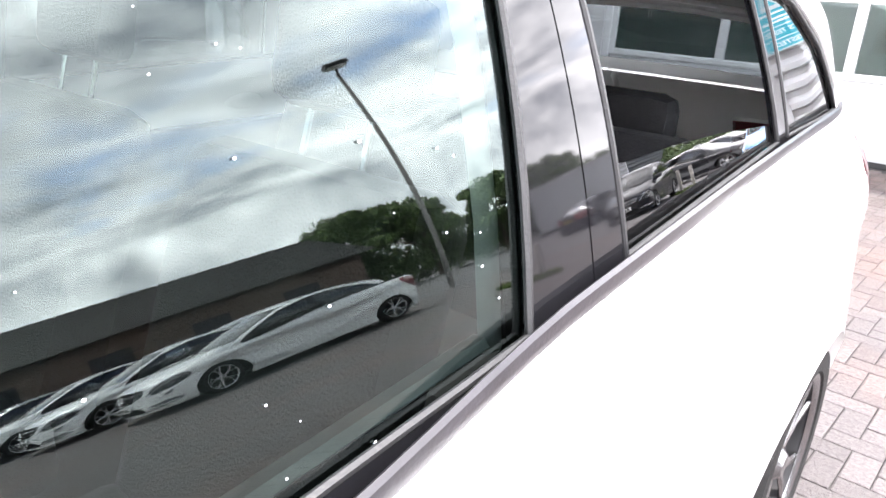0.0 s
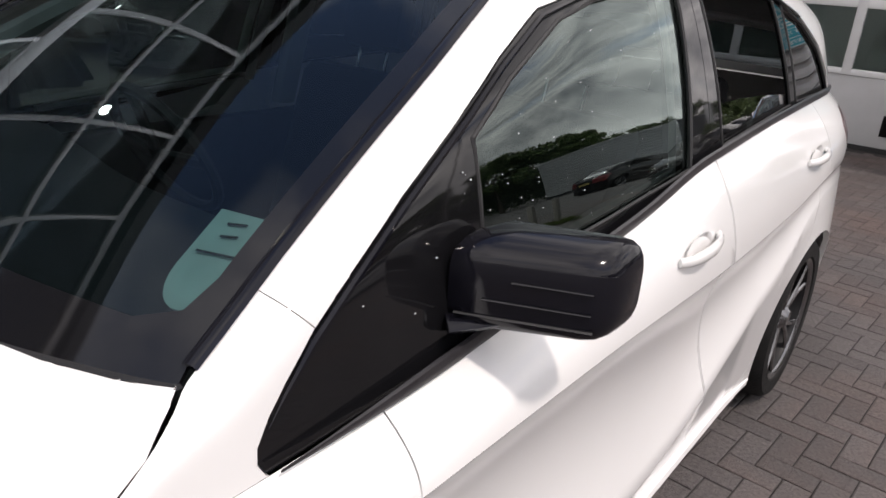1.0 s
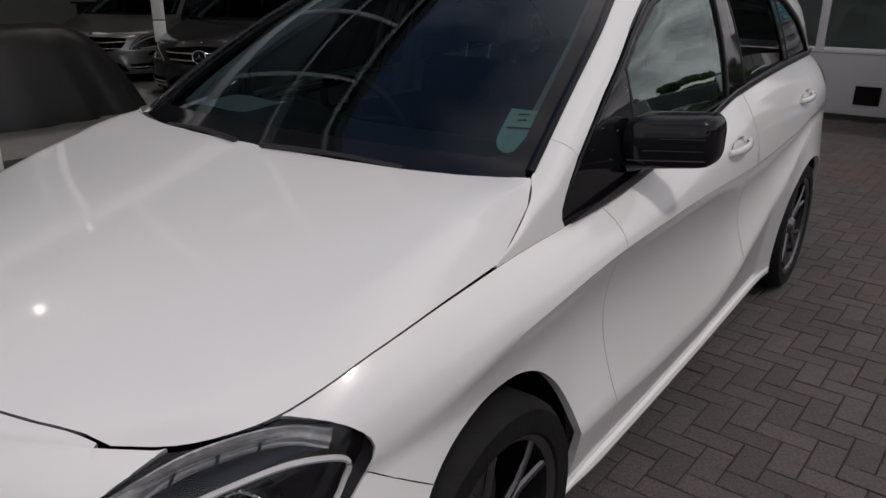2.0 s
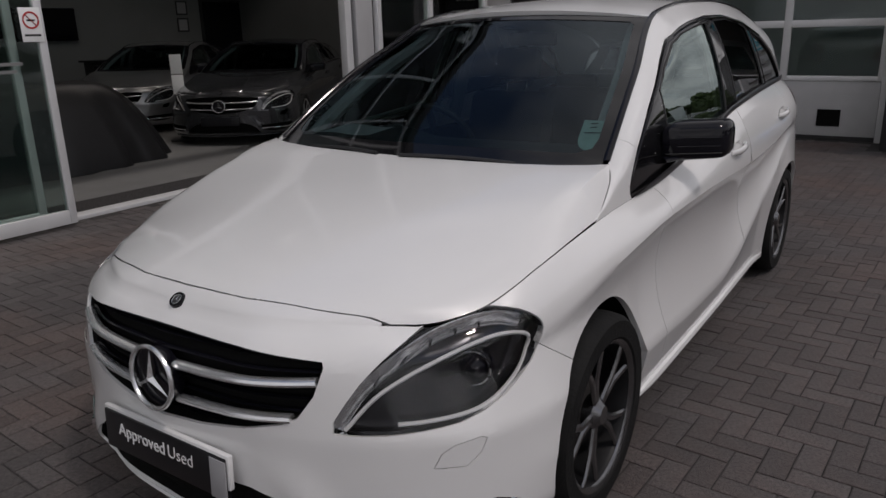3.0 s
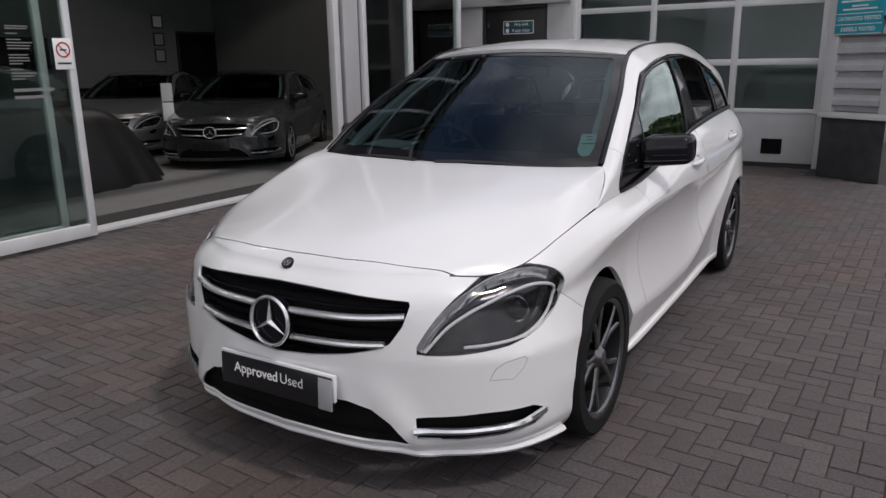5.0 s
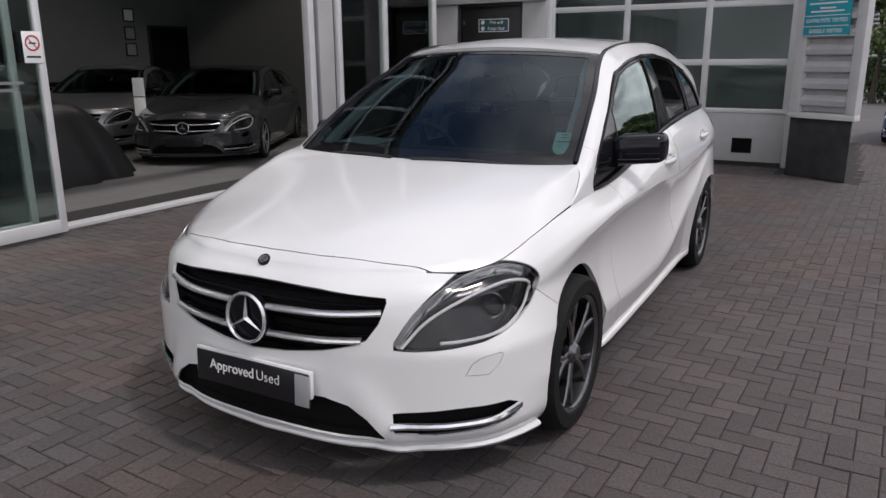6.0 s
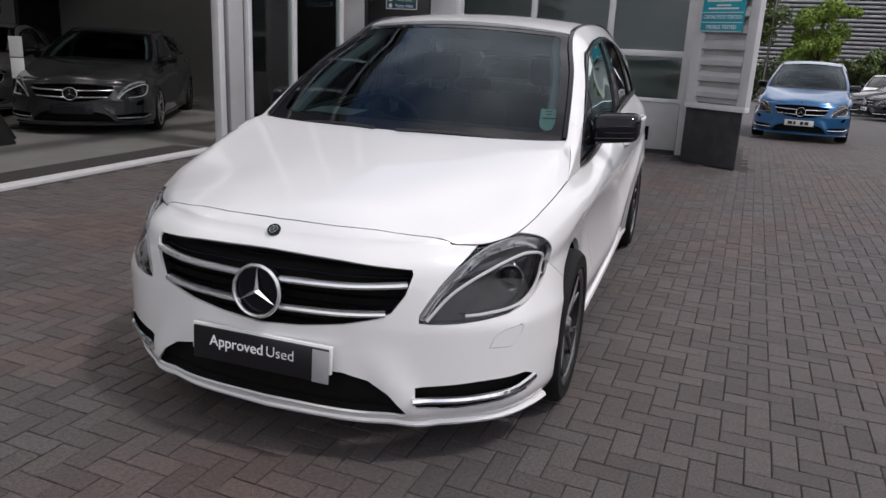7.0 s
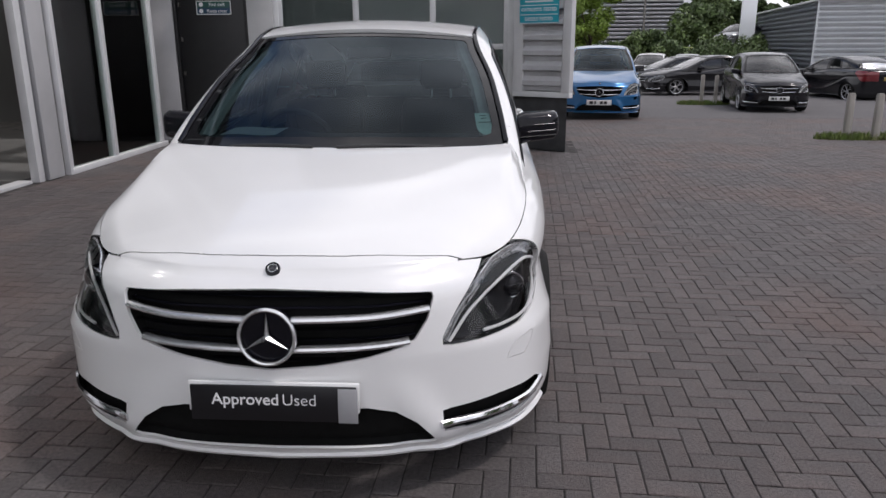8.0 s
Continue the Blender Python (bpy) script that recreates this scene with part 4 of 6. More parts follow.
    # door handles
    for y, z, door in ((2.24, 0.905, "front_door"), (3.265, 0.955, "rear_door")):
        for k in (1, -1):
            s0 = round_y(y)
            pts = []
            for i in range(13):
                t = i / 12
                p = flank(s0 - 0.11 + 0.22 * t, z + 0.012 * t)
                pts.append((k * (p.x + 0.006 + 0.024 * math.sin(math.pi * t) ** 0.6), p.y, p.z))
            part("handle", sweep(pts, 0.016, 0.010, n=10, taper=lambda t: 0.65 + 0.35 * math.sin(math.pi * t)), paint, doors[door, k], "body-coloured pull handle")
            cup = lathe([(0.0, -0.012), (0.018, -0.010), (0.030, -0.002), (0.038, 0.004), (0.041, 0.004)], 24, "x")
            p = flank(s0, z + 0.004)
            bmesh.ops.transform(cup, matrix=Matrix.Translation((p.x - 0.002, p.y, p.z)) @ Matrix.Diagonal((1, 1.9, 0.9, 1)), verts=cup.verts)
            part("handle_cup", cup if k > 0 else flipped(cup), paint, doors[door, k])

    # side skirts
    for k in (1, -1):
        pts = []
        for i in range(25):
            p = flank(round_y(1.10 + 2.03 * i / 24), 0.20)
            pts.append((k * (p.x + 0.001), p.y, 0.186 + 0.010 * i / 24))
        part("side_skirt", sweep(pts, 0.020, 0.016, n=8, taper=lambda t: min(1, 0.2 + 8 * t, 0.2 + 8 * (1 - t))), paint, car)

    # wipers and scuttle
    for k, x0, x1 in ((1, 0.62, 0.02), (2, -0.12, -0.62)):
        arm = [screen(x0 + (x1 - x0) * i / 10, 0.006 + 0.012 * math.sin(math.pi * i / 10)) + Vector((0, -0.010, 0.008)) for i in range(11)]
        part("wiper", sweep(arm, 0.007, 0.009, n=6), SATIN_BLACK, car)

    # cabin
    part("cabin_floor", boxed(-0.72, 0.72, 1.05, 3.9, 0.25, 0.32, 0.01), CLOTH, car)
    dash = sheet([-0.70 + 1.4 * i / 20 for i in range(21)], lambda x: [j / 12 for j in range(13)])

    def dash_top(x, t):
        z = 0.955 + 0.055 * math.sin(math.pi * min(1, t * 1.25)) if t < 0.8 else 0.975 - 3.2 * (t - 0.8) ** 1.3
        hood = 0.05 * math.exp(-((x + 0.36) / 0.17) ** 2) * math.exp(-((t - 0.72) / 0.16) ** 2)
        return Vector((x, 1.02 + 0.62 * t - 0.04 * (1 - (x / 0.7) ** 2), z + hood + 0.028))
    part("dashboard", shaped(dash, dash_top, 0, 0.0), DASH, car)
    for x in (-0.36, 0.36):
        seat(car, x, 2.18)
    part("rear_seat", boxed(-0.62, 0.62, 2.75, 3.2, 0.42, 0.62, 0.06), CLOTH, car)
    part("rear_seat_back", boxed(-0.62, 0.62, -0.07, 0.07, 0, 0.55, 0.05, Matrix.Translation((0, 3.12, 0.55)) @ Matrix.Rotation(radians(-20), 4, "X")), CLOTH, car)
    for x in (-0.38, 0.38):
        part("headrest", boxed(x - 0.14, x + 0.14, 3.30, 3.39, 1.02, 1.15, 0.035), CLOTH, car)
    wheel_ring = sweep([(0.185 * math.cos(2 * math.pi * i / 40), 0.185 * math.sin(2 * math.pi * i / 40), 0) for i in range(40)], 0.015, closed=True)
    for a in (0, math.pi, 1.5 * math.pi):
        sweep([(0.02 * math.cos(a), 0.02 * math.sin(a), -0.02), (0.18 * math.cos(a), 0.18 * math.sin(a), 0)], 0.012, 0.02, bm=wheel_ring)
    bmesh.ops.transform(wheel_ring, matrix=Matrix.Translation((-0.36, 1.74, 0.945)) @ Matrix.Rotation(radians(-62), 4, "X"), verts=wheel_ring.verts)
    part("steering_wheel", wheel_ring, DASH, car)
    part("rear_view_mirror", boxed(-0.12, 0.12, 1.97, 2.0, 1.36, 1.42, 0.012), DASH, car)
    for k in (1, -1):
        pil = [(k * (rail_x(y) - 0.075), y + 0.05, rail_z(y) - 0.035) for y in [1.15 + 0.85 * i / 12 for i in range(13)]]
        part("pillar_lining", sweep(pil, 0.03, 0.035, n=8), LINING, car)
        part("door_lining", boxed(k * 0.715 - 0.03, k * 0.715 + 0.03, 1.25, 3.4, 0.30, 0.93, 0.02), DASH, car)
        part("pillar_lining", sweep([(k * 0.74, 2.44, 0.95), (k * 0.66, 2.46, 1.28), (k * 0.57, 2.46, 1.47)], 0.05, 0.03, n=8, up=(0, 1, 0)), LINING if k < 0 else DASH, car)
    return car


M0 = Matrix.Identity(4)


def repaint(car, swaps):
    """Gives a copied car other paints: swaps maps a mesh's own material to another."""
    for ob in car.children_recursive:
        if ob.type == "MESH" and ob.data.materials[0] in swaps:
            ob.material_slots[0].link = "OBJECT"
            ob.material_slots[0].material = swaps[ob.data.materials[0]]


def stripped(car, names):
    """Takes parts off a copied car, with all that hangs under them."""
    doomed = []
    for ob in car.children_recursive:
        if ob.name.split(".")[0] in names:
            doomed += [o for o in (ob, *ob.children_recursive) if o not in doomed]
    for ob in doomed:
        bpy.data.objects.remove(ob)


white_car = hatchback(M0, WHITE, GLOSS_BLACK, "white five-door hatchback with black mirrors and dark alloy wheels on paving", shown=True)

# a card holder on the windscreen and a sheet of paper on the dashboard
holder_bm = bmesh.new()
pts = []
for i in range(12):
    a = math.pi * i / 11
    pts.append((0.905 + 0.058 * math.cos(a + math.pi), 0.165 + 0.055 * math.sin(a + math.pi)))
pts += [(0.968, 0.255), (0.845, 0.255)]
for depth in (0.008, 0.012):
    ring = [holder_bm.verts.new(screen(u, t) + Vector((0, 0.6, -0.8)) * depth) for u, t in pts]
    holder_bm.faces.new(ring)
ring_a, ring_b = holder_bm.verts[:len(pts)], holder_bm.verts[len(pts):]
holder_bm.verts.ensure_lookup_table()
n = len(pts)
for i in range(n):
    holder_bm.faces.new((holder_bm.verts[i], holder_bm.verts[(i + 1) % n], holder_bm.verts[n + (i + 1) % n], holder_bm.verts[n + i]))
bmesh.ops.recalc_face_normals(holder_bm, faces=holder_bm.faces)
card = link(holder_bm, "permit_holder", GREEN_PAPER, smooth_faces=False)
tagged(card, "pale green card holder stuck inside the windscreen", "card holder")
for i, (u0, t0, du) in enumerate(((0.865, 0.188, 0.085), (0.885, 0.215, 0.03), (0.880, 0.235, 0.035))):
    a, b = screen(u0, t0) + Vector((0, 0.6, -0.8)) * 0.0065, screen(u0 + du, t0 + 0.004) + Vector((0, 0.6, -0.8)) * 0.0065
    part("print_bar", sweep([a, b], 0.0015, 0.003, n=4), DASH, card)
sheet_bm = bmesh.new()
cols = [[sheet_bm.verts.new((-0.555 + 0.25 * i / 6 + 0.02 * j / 4, 1.135 + 0.02 * i / 6 + 0.15 * j / 4, 1.044 + 0.004 * math.sin(i) + 0.004 * j)) for j in range(5)] for i in range(7)]
for a, b in zip(cols, cols[1:]):
    for j in range(4):
        sheet_bm.faces.new((a[j], b[j], b[j + 1], a[j + 1]))
bmesh.ops.solidify(sheet_bm, geom=sheet_bm.faces[:], thickness=0.001)
tagged(link(sheet_bm, "paper_sheet", PAPER), "white sheet of paper lying on the dashboard", "paper")

# drops of rain on the side window, the sail panel and the mirror; their glint is painted as opaque white
RAIN = material("white_glint_drop", (0.72, 0.76, 0.78), 0.06, 0, 0.05, 40, spec=0.9)
drop_rng = random.Random(5)
drops = bmesh.new()
for _i in range(95):
    y, z = drop_rng.uniform(1.22, 2.3), drop_rng.uniform(0.99, 1.36)
    if z > rail_z(y) - 0.11:
        continue
    p, q = cabin(y, z), drop_rng.uniform(0.0006, 0.0014)
    bmesh.ops.create_icosphere(drops, subdivisions=1, radius=1.0, matrix=Matrix.Translation(p + Vector((-0.002 if y < 1.55 else -0.0105, 0, 0))) @ Matrix.Diagonal((q * 0.6, q * drop_rng.uniform(0.8, 1.5), q, 1)))
tagged(link(drops, "rain_drops", RAIN), "fine drops of rain on the dark side glass, coloured white for their glint", "water drops", kind="stuff")



# ---- the place ----
ASPHALT = material("asphalt", (0.098, 0.092, 0.093), 0.85, 0, 0.18, 40, 0.5, 220, second=(0.115, 0.107, 0.105), second_scale=0.5)
JOINT = material("dark_joint_sand", (0.040, 0.037, 0.036), 0.95, 0, 0.3, 30, 0.5, 200)
TILE = material("pale_floor_tile", (0.23, 0.23, 0.225), 0.25, 0, 0.05, 3)
MAT = material("entrance_mat", (0.03, 0.028, 0.028), 0.9, 0, 0.3, 60, 0.5, 200)
PLASTER = material("grey_showroom_wall", (0.17, 0.175, 0.175), 0.8, 0, 0.04, 2)
CEILING = material("dark_ceiling", (0.05, 0.05, 0.052), 0.8, 0, 0.06, 3)
DOOR_BLACK = material("black_door_paint", (0.012, 0.012, 0.013), 0.45, 0, 0.15, 6, 0.05, 80)
TEAL = material("teal_sign", (0.015, 0.33, 0.42), 0.4, 0, 0.05, 8)
GREEN_SIGN = material("green_sign", (0.015, 0.075, 0.062), 0.4, 0, 0.05, 8)
SIGN_RED = material("sign_red", (0.45, 0.02, 0.02), 0.5, 0, 0.03, 8)
FACADE_X, WALL_Y = -4.26, 9.12

def lot_z(y):
    """The car park falls away behind the building."""
    return -0.030 * min(max(y - 9.2, 0.0), 5.8) - 0.016 * min(max(y - 15.0, 0.0), 12.0) - 0.027 * min(max(y - 27.0, 0.0), 18.0)


ground = link(sheet([-400, -20, 0, 20, 60, 400], lambda x: [-400, 9.2, 15.0, 27.0, 45.0, 400]), "ground", ASPHALT, smooth_faces=False)
for v in ground.data.vertices:
    v.co.z = lot_z(v.co.y) - 0.012
tagged(ground, "grey asphalt ground of the car park", "ground", kind="structure")
# the block-paved forecourt's bed
PAVE = (-4.32, 13.0, -5.0, 14.9)
bed = link(sheet([PAVE[0], PAVE[1]], lambda x: [PAVE[2], 9.2, PAVE[3]]), "pavement", JOINT, smooth_faces=False)
for v in bed.data.vertices:
    v.co.z = lot_z(v.co.y) - 0.006
tagged(bed, "herringbone block paving of dark grey blocks", "paving", kind="structure")


def framed(bm, axis, at, a0, a1, z0, z1, bar, deep):
    """Four bars round an opening in the plane axis = at."""
    lo, hi = at - deep / 2, at + deep / 2
    for p0, p1, q0, q1 in ((a0, a0 + bar, z0, z1), (a1 - bar, a1, z0, z1), (a0 + bar, a1 - bar, z0, z0 + bar), (a0 + bar, a1 - bar, z1 - bar, z1)):
        if axis == "x":
            box(bm, lo, hi, p0, p1, q0, q1, 0.004)
        else:
            box(bm, p0, p1, lo, hi, q0, q1, 0.004)
    return bm


def glazed_leaf(name, at, y0, y1, z0, z1, bar, label, category="door", low=None):
    """A framed glass leaf standing in the plane x = at."""
    leaf = holder(name, Matrix.Translation((at, y0, 0)), label, category, kind="structure")
    bm = bmesh.new()
    h = bar / 2
    box(bm, -h, h, 0, bar, z0, z1, 0.004)
    box(bm, -h, h, y1 - y0 - bar, y1 - y0, z0, z1, 0.004)
    part("leaf_frame", bm, FRAME, leaf)
    part("bottom_rail", boxed(-h, h, bar, y1 - y0 - bar, z0, z0 + (low or bar), 0.004), FRAME, leaf)
    part("top_rail", boxed(-h, h, bar, y1 - y0 - bar, z1 - bar, z1, 0.004), FRAME, leaf)
    pane = part("pane", boxed(-0.006, 0.006, bar, y1 - y0 - bar, z0 + (low or bar), z1 - bar), SHOP_GLASS, leaf)
    pane.visible_shadow = False
    return leaf


# showroom: floor, threshold, sliding door, screen, upper glazing
tagged(link(boxed(-15, FACADE_X - 0.2, -8, 12, -0.01, 0.02), "floor", TILE, smooth_faces=False), "pale grey tiled showroom floor", "floor", kind="structure")
tagged(link(boxed(FACADE_X - 0.20, FACADE_X - 0.04, -6, 5.5, -0.01, 0.028, 0.004), "door_track", FRAME), "silver metal threshold track of the sliding door", "threshold", kind="structure")
tagged(link(boxed(FACADE_X - 0.62, FACADE_X - 0.22, 1.6, 5.45, 0.021, 0.027), "door_mat", MAT), "dark ribbed entrance mat inside the threshold", "mat", kind="structure")
glazed_leaf("door_1", -4.12, -0.25, 1.965, 0.03, 2.75, 0.058, "sliding glass door leaf in a silver frame, half open", low=0.11)
glazed_leaf("door_2", -4.29, -0.45, 1.82, 0.03, 2.75, 0.06, "inner sliding glass door leaf in a silver frame", low=0.10)
glazed_leaf("door_3", -4.12, -2.6, -0.30, 0.03, 2.75, 0.075, "fixed glass door leaf in a silver frame", low=0.11)
jamb = holder("door_jamb", Matrix.Translation((FACADE_X, 5.55, 0)), "grey metal posts beside the sliding door", "door frame", kind="structure")
part("post", boxed(-0.06, 0.04, -0.04, 0.07, 0, 2.8, 0.006), FRAME, jamb)
part("post", boxed(-0.04, 0.06, 0.13, 0.43, 0, 2.8, 0.008), CLAD_GREY, jamb)
part("infill", boxed(-0.05, -0.01, 0.07, 0.13, 0, 2.8), SATIN_BLACK, jamb)
part("post", boxed(0.05, 0.12, 0.45, 0.53, 0, 2.8, 0.006), FRAME, jamb)
scr = holder("window_1", Matrix.Translation((-4.18, 6.04, 0)), "fixed glass screen in silver frames beside the door", "window", kind="structure")
part("window_sill", boxed(-0.04, 0.05, 0, 2.62, 0.0, 0.07, 0.004), FRAME, scr)
for y in (1.03, 2.42):
    part("mullion", boxed(-0.035, 0.045, y, y + 0.08, 0.07, 2.8, 0.005), FRAME, scr)
for a, b in ((0.03, 1.03), (1.11, 2.42)):
    part("pane", boxed(-0.006, 0.006, a, b, 0.07, 2.8), SHOP_GLASS, scr).visible_shadow = False
# opaque green strips stand in for inner glass with light behind it
LIT_GREEN = material("green_of_lit_glass", (0.16, 0.21, 0.19), 0.5, 0, 0.06, 3)
for a, b in ((0.60, 1.00), (1.95, 2.40)):
    part("frosted_strip", boxed(-0.060, -0.052, a, b, 0.07, 2.75), LIT_GREEN, scr, "opaque pale green strip standing in for inner glass lit from behind")
head = holder("window_2", Matrix.Translation((FACADE_X, -8, 2.75)), "tall glazed shop front over the doors", "window", kind="structure")
part("transom", boxed(-0.12, 0.18, 0, 16.3, 0.0, 0.22, 0.01), FRAME, head)
for i in range(12):
    part("mullion", boxed(-0.05, 0.07, i * 1.48, i * 1.48 + 0.07, 0.22, 3.4, 0.005), FRAME, head)
part("transom", boxed(-0.05, 0.065, 0, 16.3, 1.72, 1.80, 0.005), FRAME, head)
part("transom", boxed(-0.05, 0.065, 0, 16.3, 3.40, 3.55, 0.005), FRAME, head)
for i in range(11):
    for z0, z1 in ((0.22, 1.72), (1.80, 3.40)):
        part("pane", boxed(-0.006, 0.006, i * 1.48 + 0.07, i * 1.48 + 1.48, z0, z1), SHOP_GLASS, head).visible_shadow = False
low = holder("window_3", Matrix.Translation((-4.22, -8, 0)), "glass shop front at ground level", "window", kind="structure")
for i in range(5):
    part("mullion", boxed(-0.04, 0.05, i * 1.3, i * 1.3 + 0.07, 0, 2.75, 0.005), FRAME, low)
for i in range(4):
    part("pane", boxed(-0.006, 0.006, i * 1.3 + 0.07, i * 1.3 + 1.3, 0.0, 2.75), SHOP_GLASS, low).visible_shadow = False
tagged(link(boxed(-15.2, -15, -8, 12, 0, 6.4), "wall_west", PLASTER, smooth_faces=False), "plain grey showroom back wall", "wall", kind="structure")
tagged(link(boxed(-15, FACADE_X, -8.2, -8, 0, 6.4), "wall_south", PLASTER, smooth_faces=False), "plain grey showroom end wall", "wall", kind="structure")
tagged(link(boxed(-15, -5.6, 11.8, 12, 0, 6.4), "wall_north", PLASTER, smooth_faces=False), "plain grey showroom wall", "wall", kind="structure")
tagged(link(boxed(-15.2, -4.1, -8.2, 12.2, 6.4, 6.7), "ceiling", CEILING, smooth_faces=False), "dark showroom ceiling and roof slab", "ceiling", kind="structure")

# end wall with the fire door
wall = holder("wall_1", Matrix.Translation((0, WALL_Y, 0)), "grey panelled wall round the fire door", "wall", kind="structure")
part("panel", boxed(-6.2, -4.08, 0, 0.25, 0, 2.32, 0.006), CLAD_GREY, wall)
part("panel", boxed(-2.94, -2.55, 0, 0.25, 0, 2.32, 0.006), CLAD_GREY, wall)
part("lintel", boxed(-6.2, -2.55, -0.06, 0.25, 2.32, 2.56, 0.008), CLAD_GREY, wall)
part("panel", boxed(-6.2, -2.55, 0.0, 0.25, 2.56, 6.4, 0.006), CLAD_GREY, wall)
fire = holder("door_4", Matrix.Translation((-4.08, WALL_Y + 0.08, 0)), "black steel fire door with a green and blue notice", "door", kind="structure")
part("door_leaf", boxed(0.05, 1.09, 0.0, 0.06, 0.01, 2.27, 0.005), DOOR_BLACK, fire)
part("door_frame", framed(bmesh.new(), "y", 0.0, 0.0, 1.14, 0.0, 2.32, 0.05, 0.1), DOOR_BLACK, fire)
notice = part("notice", boxed(0.36, 0.88, -0.012, -0.004, 1.89, 2.08, 0.002), GREEN_SIGN, fire, "green and blue safety notice")
part("notice_edge", framed(bmesh.new(), "y", -0.012, 0.355, 0.885, 1.885, 2.085, 0.012, 0.01), LETTER, notice)
for i in range(3):
    part("handle", boxed(0.09, 0.11, -0.05, 0.0, 1.0 + 0.5 * i, 1.06 + 0.5 * i, 0.004), STEEL, fire)

# workshop roller door
roll = holder("door_5", Matrix.Translation((0, WALL_Y + 0.05, 0)), "grey sectional workshop door with glass panels", "door", kind="structure")
MULL = [-2.46, -1.31, -0.17, 0.92]
part("bottom_panel", boxed(-2.46, 0.92, 0.0, 0.06, 0.05, 0.72, 0.005), CLAD_GREY, roll)
part("seal", boxed(-2.46, 0.92, 0.005, 0.05, 0.0, 0.05), SATIN_BLACK, roll)
for z0, z1 in ((0.72, 0.78), (1.36, 1.445), (2.13, 2.21), (2.86, 2.95)):
    part("rail", boxed(-2.46, 0.92, -0.012, 0.06, z0, z1, 0.006), FRAME, roll)
for x in MULL:
    part("stile", boxed(x - 0.045, x + 0.045, -0.016, 0.06, 0.72, 2.95, 0.006), FRAME, roll)
for x0, x1 in zip(MULL, MULL[1:]):
    for z0, z1 in ((0.78, 1.36), (1.445, 2.13), (2.21, 2.86)):
        part("pane", boxed(x0 + 0.045, x1 - 0.045, 0.018, 0.026, z0, z1), SHOP_GLASS, roll).visible_shadow = False
vent = part("vent", framed(bmesh.new(), "y", -0.004, 0.27, 0.53, 0.17, 0.375, 0.018, 0.03), MESH_BLACK, roll, "small black wall vent")
part("vent_back", boxed(0.285, 0.515, -0.003, -0.001, 0.185, 0.36), MESH_BLACK, vent)
for i in range(7):
    part("slat", boxed(0.288, 0.512, -0.010, -0.004, 0.19 + i * 0.025, 0.200 + i * 0.025), MESH_BLACK, vent)
part("door_post", boxed(0.93, 1.05, -0.10, 0.30, 0, 3.2, 0.008), FRAME, roll)
part("door_post", boxed(-2.55, -2.47, -0.03, 0.30, 0, 3.2, 0.008), FRAME, roll)
up = holder("wall_2", Matrix.Translation((0, WALL_Y, 2.96)), "silver profiled cladding over the workshop door", "wall", kind="structure")
part("fascia", boxed(-2.55, 1.1, 0.0, 0.3, 0.0, 0.35, 0.01), FRAME, up)


def cladding(x0, x1, z0, z1, pitch, deep):
    """Horizontally profiled sheet in the plane y = 0, facing -y."""
    bm = bmesh.new()
    prof = []
    n = int(round((z1 - z0) / pitch))
    for i in range(n):
        z = z0 + i * pitch
        prof += [(z, 0.0), (z + pitch * 0.26, 0.0), (z + pitch * 0.36, -deep), (z + pitch * 0.66, -deep), (z + pitch * 0.96, 0.0)]
    prof.append((z1, 0.0))
    cols = [[bm.verts.new((x, y, z)) for z, y in prof] for x in (x0, x1)]
    for j in range(len(prof) - 1):
        bm.faces.new((cols[0][j], cols[1][j], cols[1][j + 1], cols[0][j + 1]))
    bmesh.ops.solidify(bm, geom=bm.faces[:], thickness=0.004)
    return bm


part("cladding", cladding(-2.55, 1.05, 0.35, 3.35, 0.2, 0.035), CLAD_SILVER, up)
tagged(link(boxed(-6.2, 1.7, WALL_Y + 6, WALL_Y + 6.2, 0, 6.4), "wall_3", PLATE_WHITE, smooth_faces=False), "grey workshop back wall", "wall", kind="structure")
tagged(link(boxed(-6.2, 1.7, WALL_Y + 0.3, WALL_Y + 6, -0.01, 0.0), "workshop_floor", PLINTH, smooth_faces=False), "dark workshop floor", "floor", kind="structure")
tagged(link(boxed(-6.2, 1.8, WALL_Y - 0.05, WALL_Y + 6.2, 6.4, 6.6), "ceiling_1", CEILING, smooth_faces=False), "workshop roof slab", "ceiling", kind="structure")
tagged(link(boxed(1.45, 1.7, WALL_Y + 0.2, WALL_Y + 6.2, 0, 6.4), "wall_4", CLAD_GREY, smooth_faces=False), "grey workshop side wall", "wall", kind="structure")

# the angled pier with its test-station sign
A, B = Vector((1.03, 8.50)), Vector((1.725, 8.05))
turn = math.atan2(B.y - A.y, B.x - A.x)
long = (B - A).length
def prism(plan, z0, z1, bevel=0.006):
    """An upright block over a plan outline (counter-clockwise)."""
    bm = bmesh.new()
    lo = [bm.verts.new((x, y, z0)) for x, y in plan]
    hi = [bm.verts.new((x, y, z1)) for x, y in plan]
    n = len(plan)
    bm.faces.new(lo[::-1])
    bm.faces.new(hi)
    for i in range(n):
        bm.faces.new((lo[i], lo[(i + 1) % n], hi[(i + 1) % n], hi[i]))
    if bevel:
        bmesh.ops.bevel(bm, geom=bm.edges[:], offset=bevel, segments=1, affect="EDGES")
    return bm


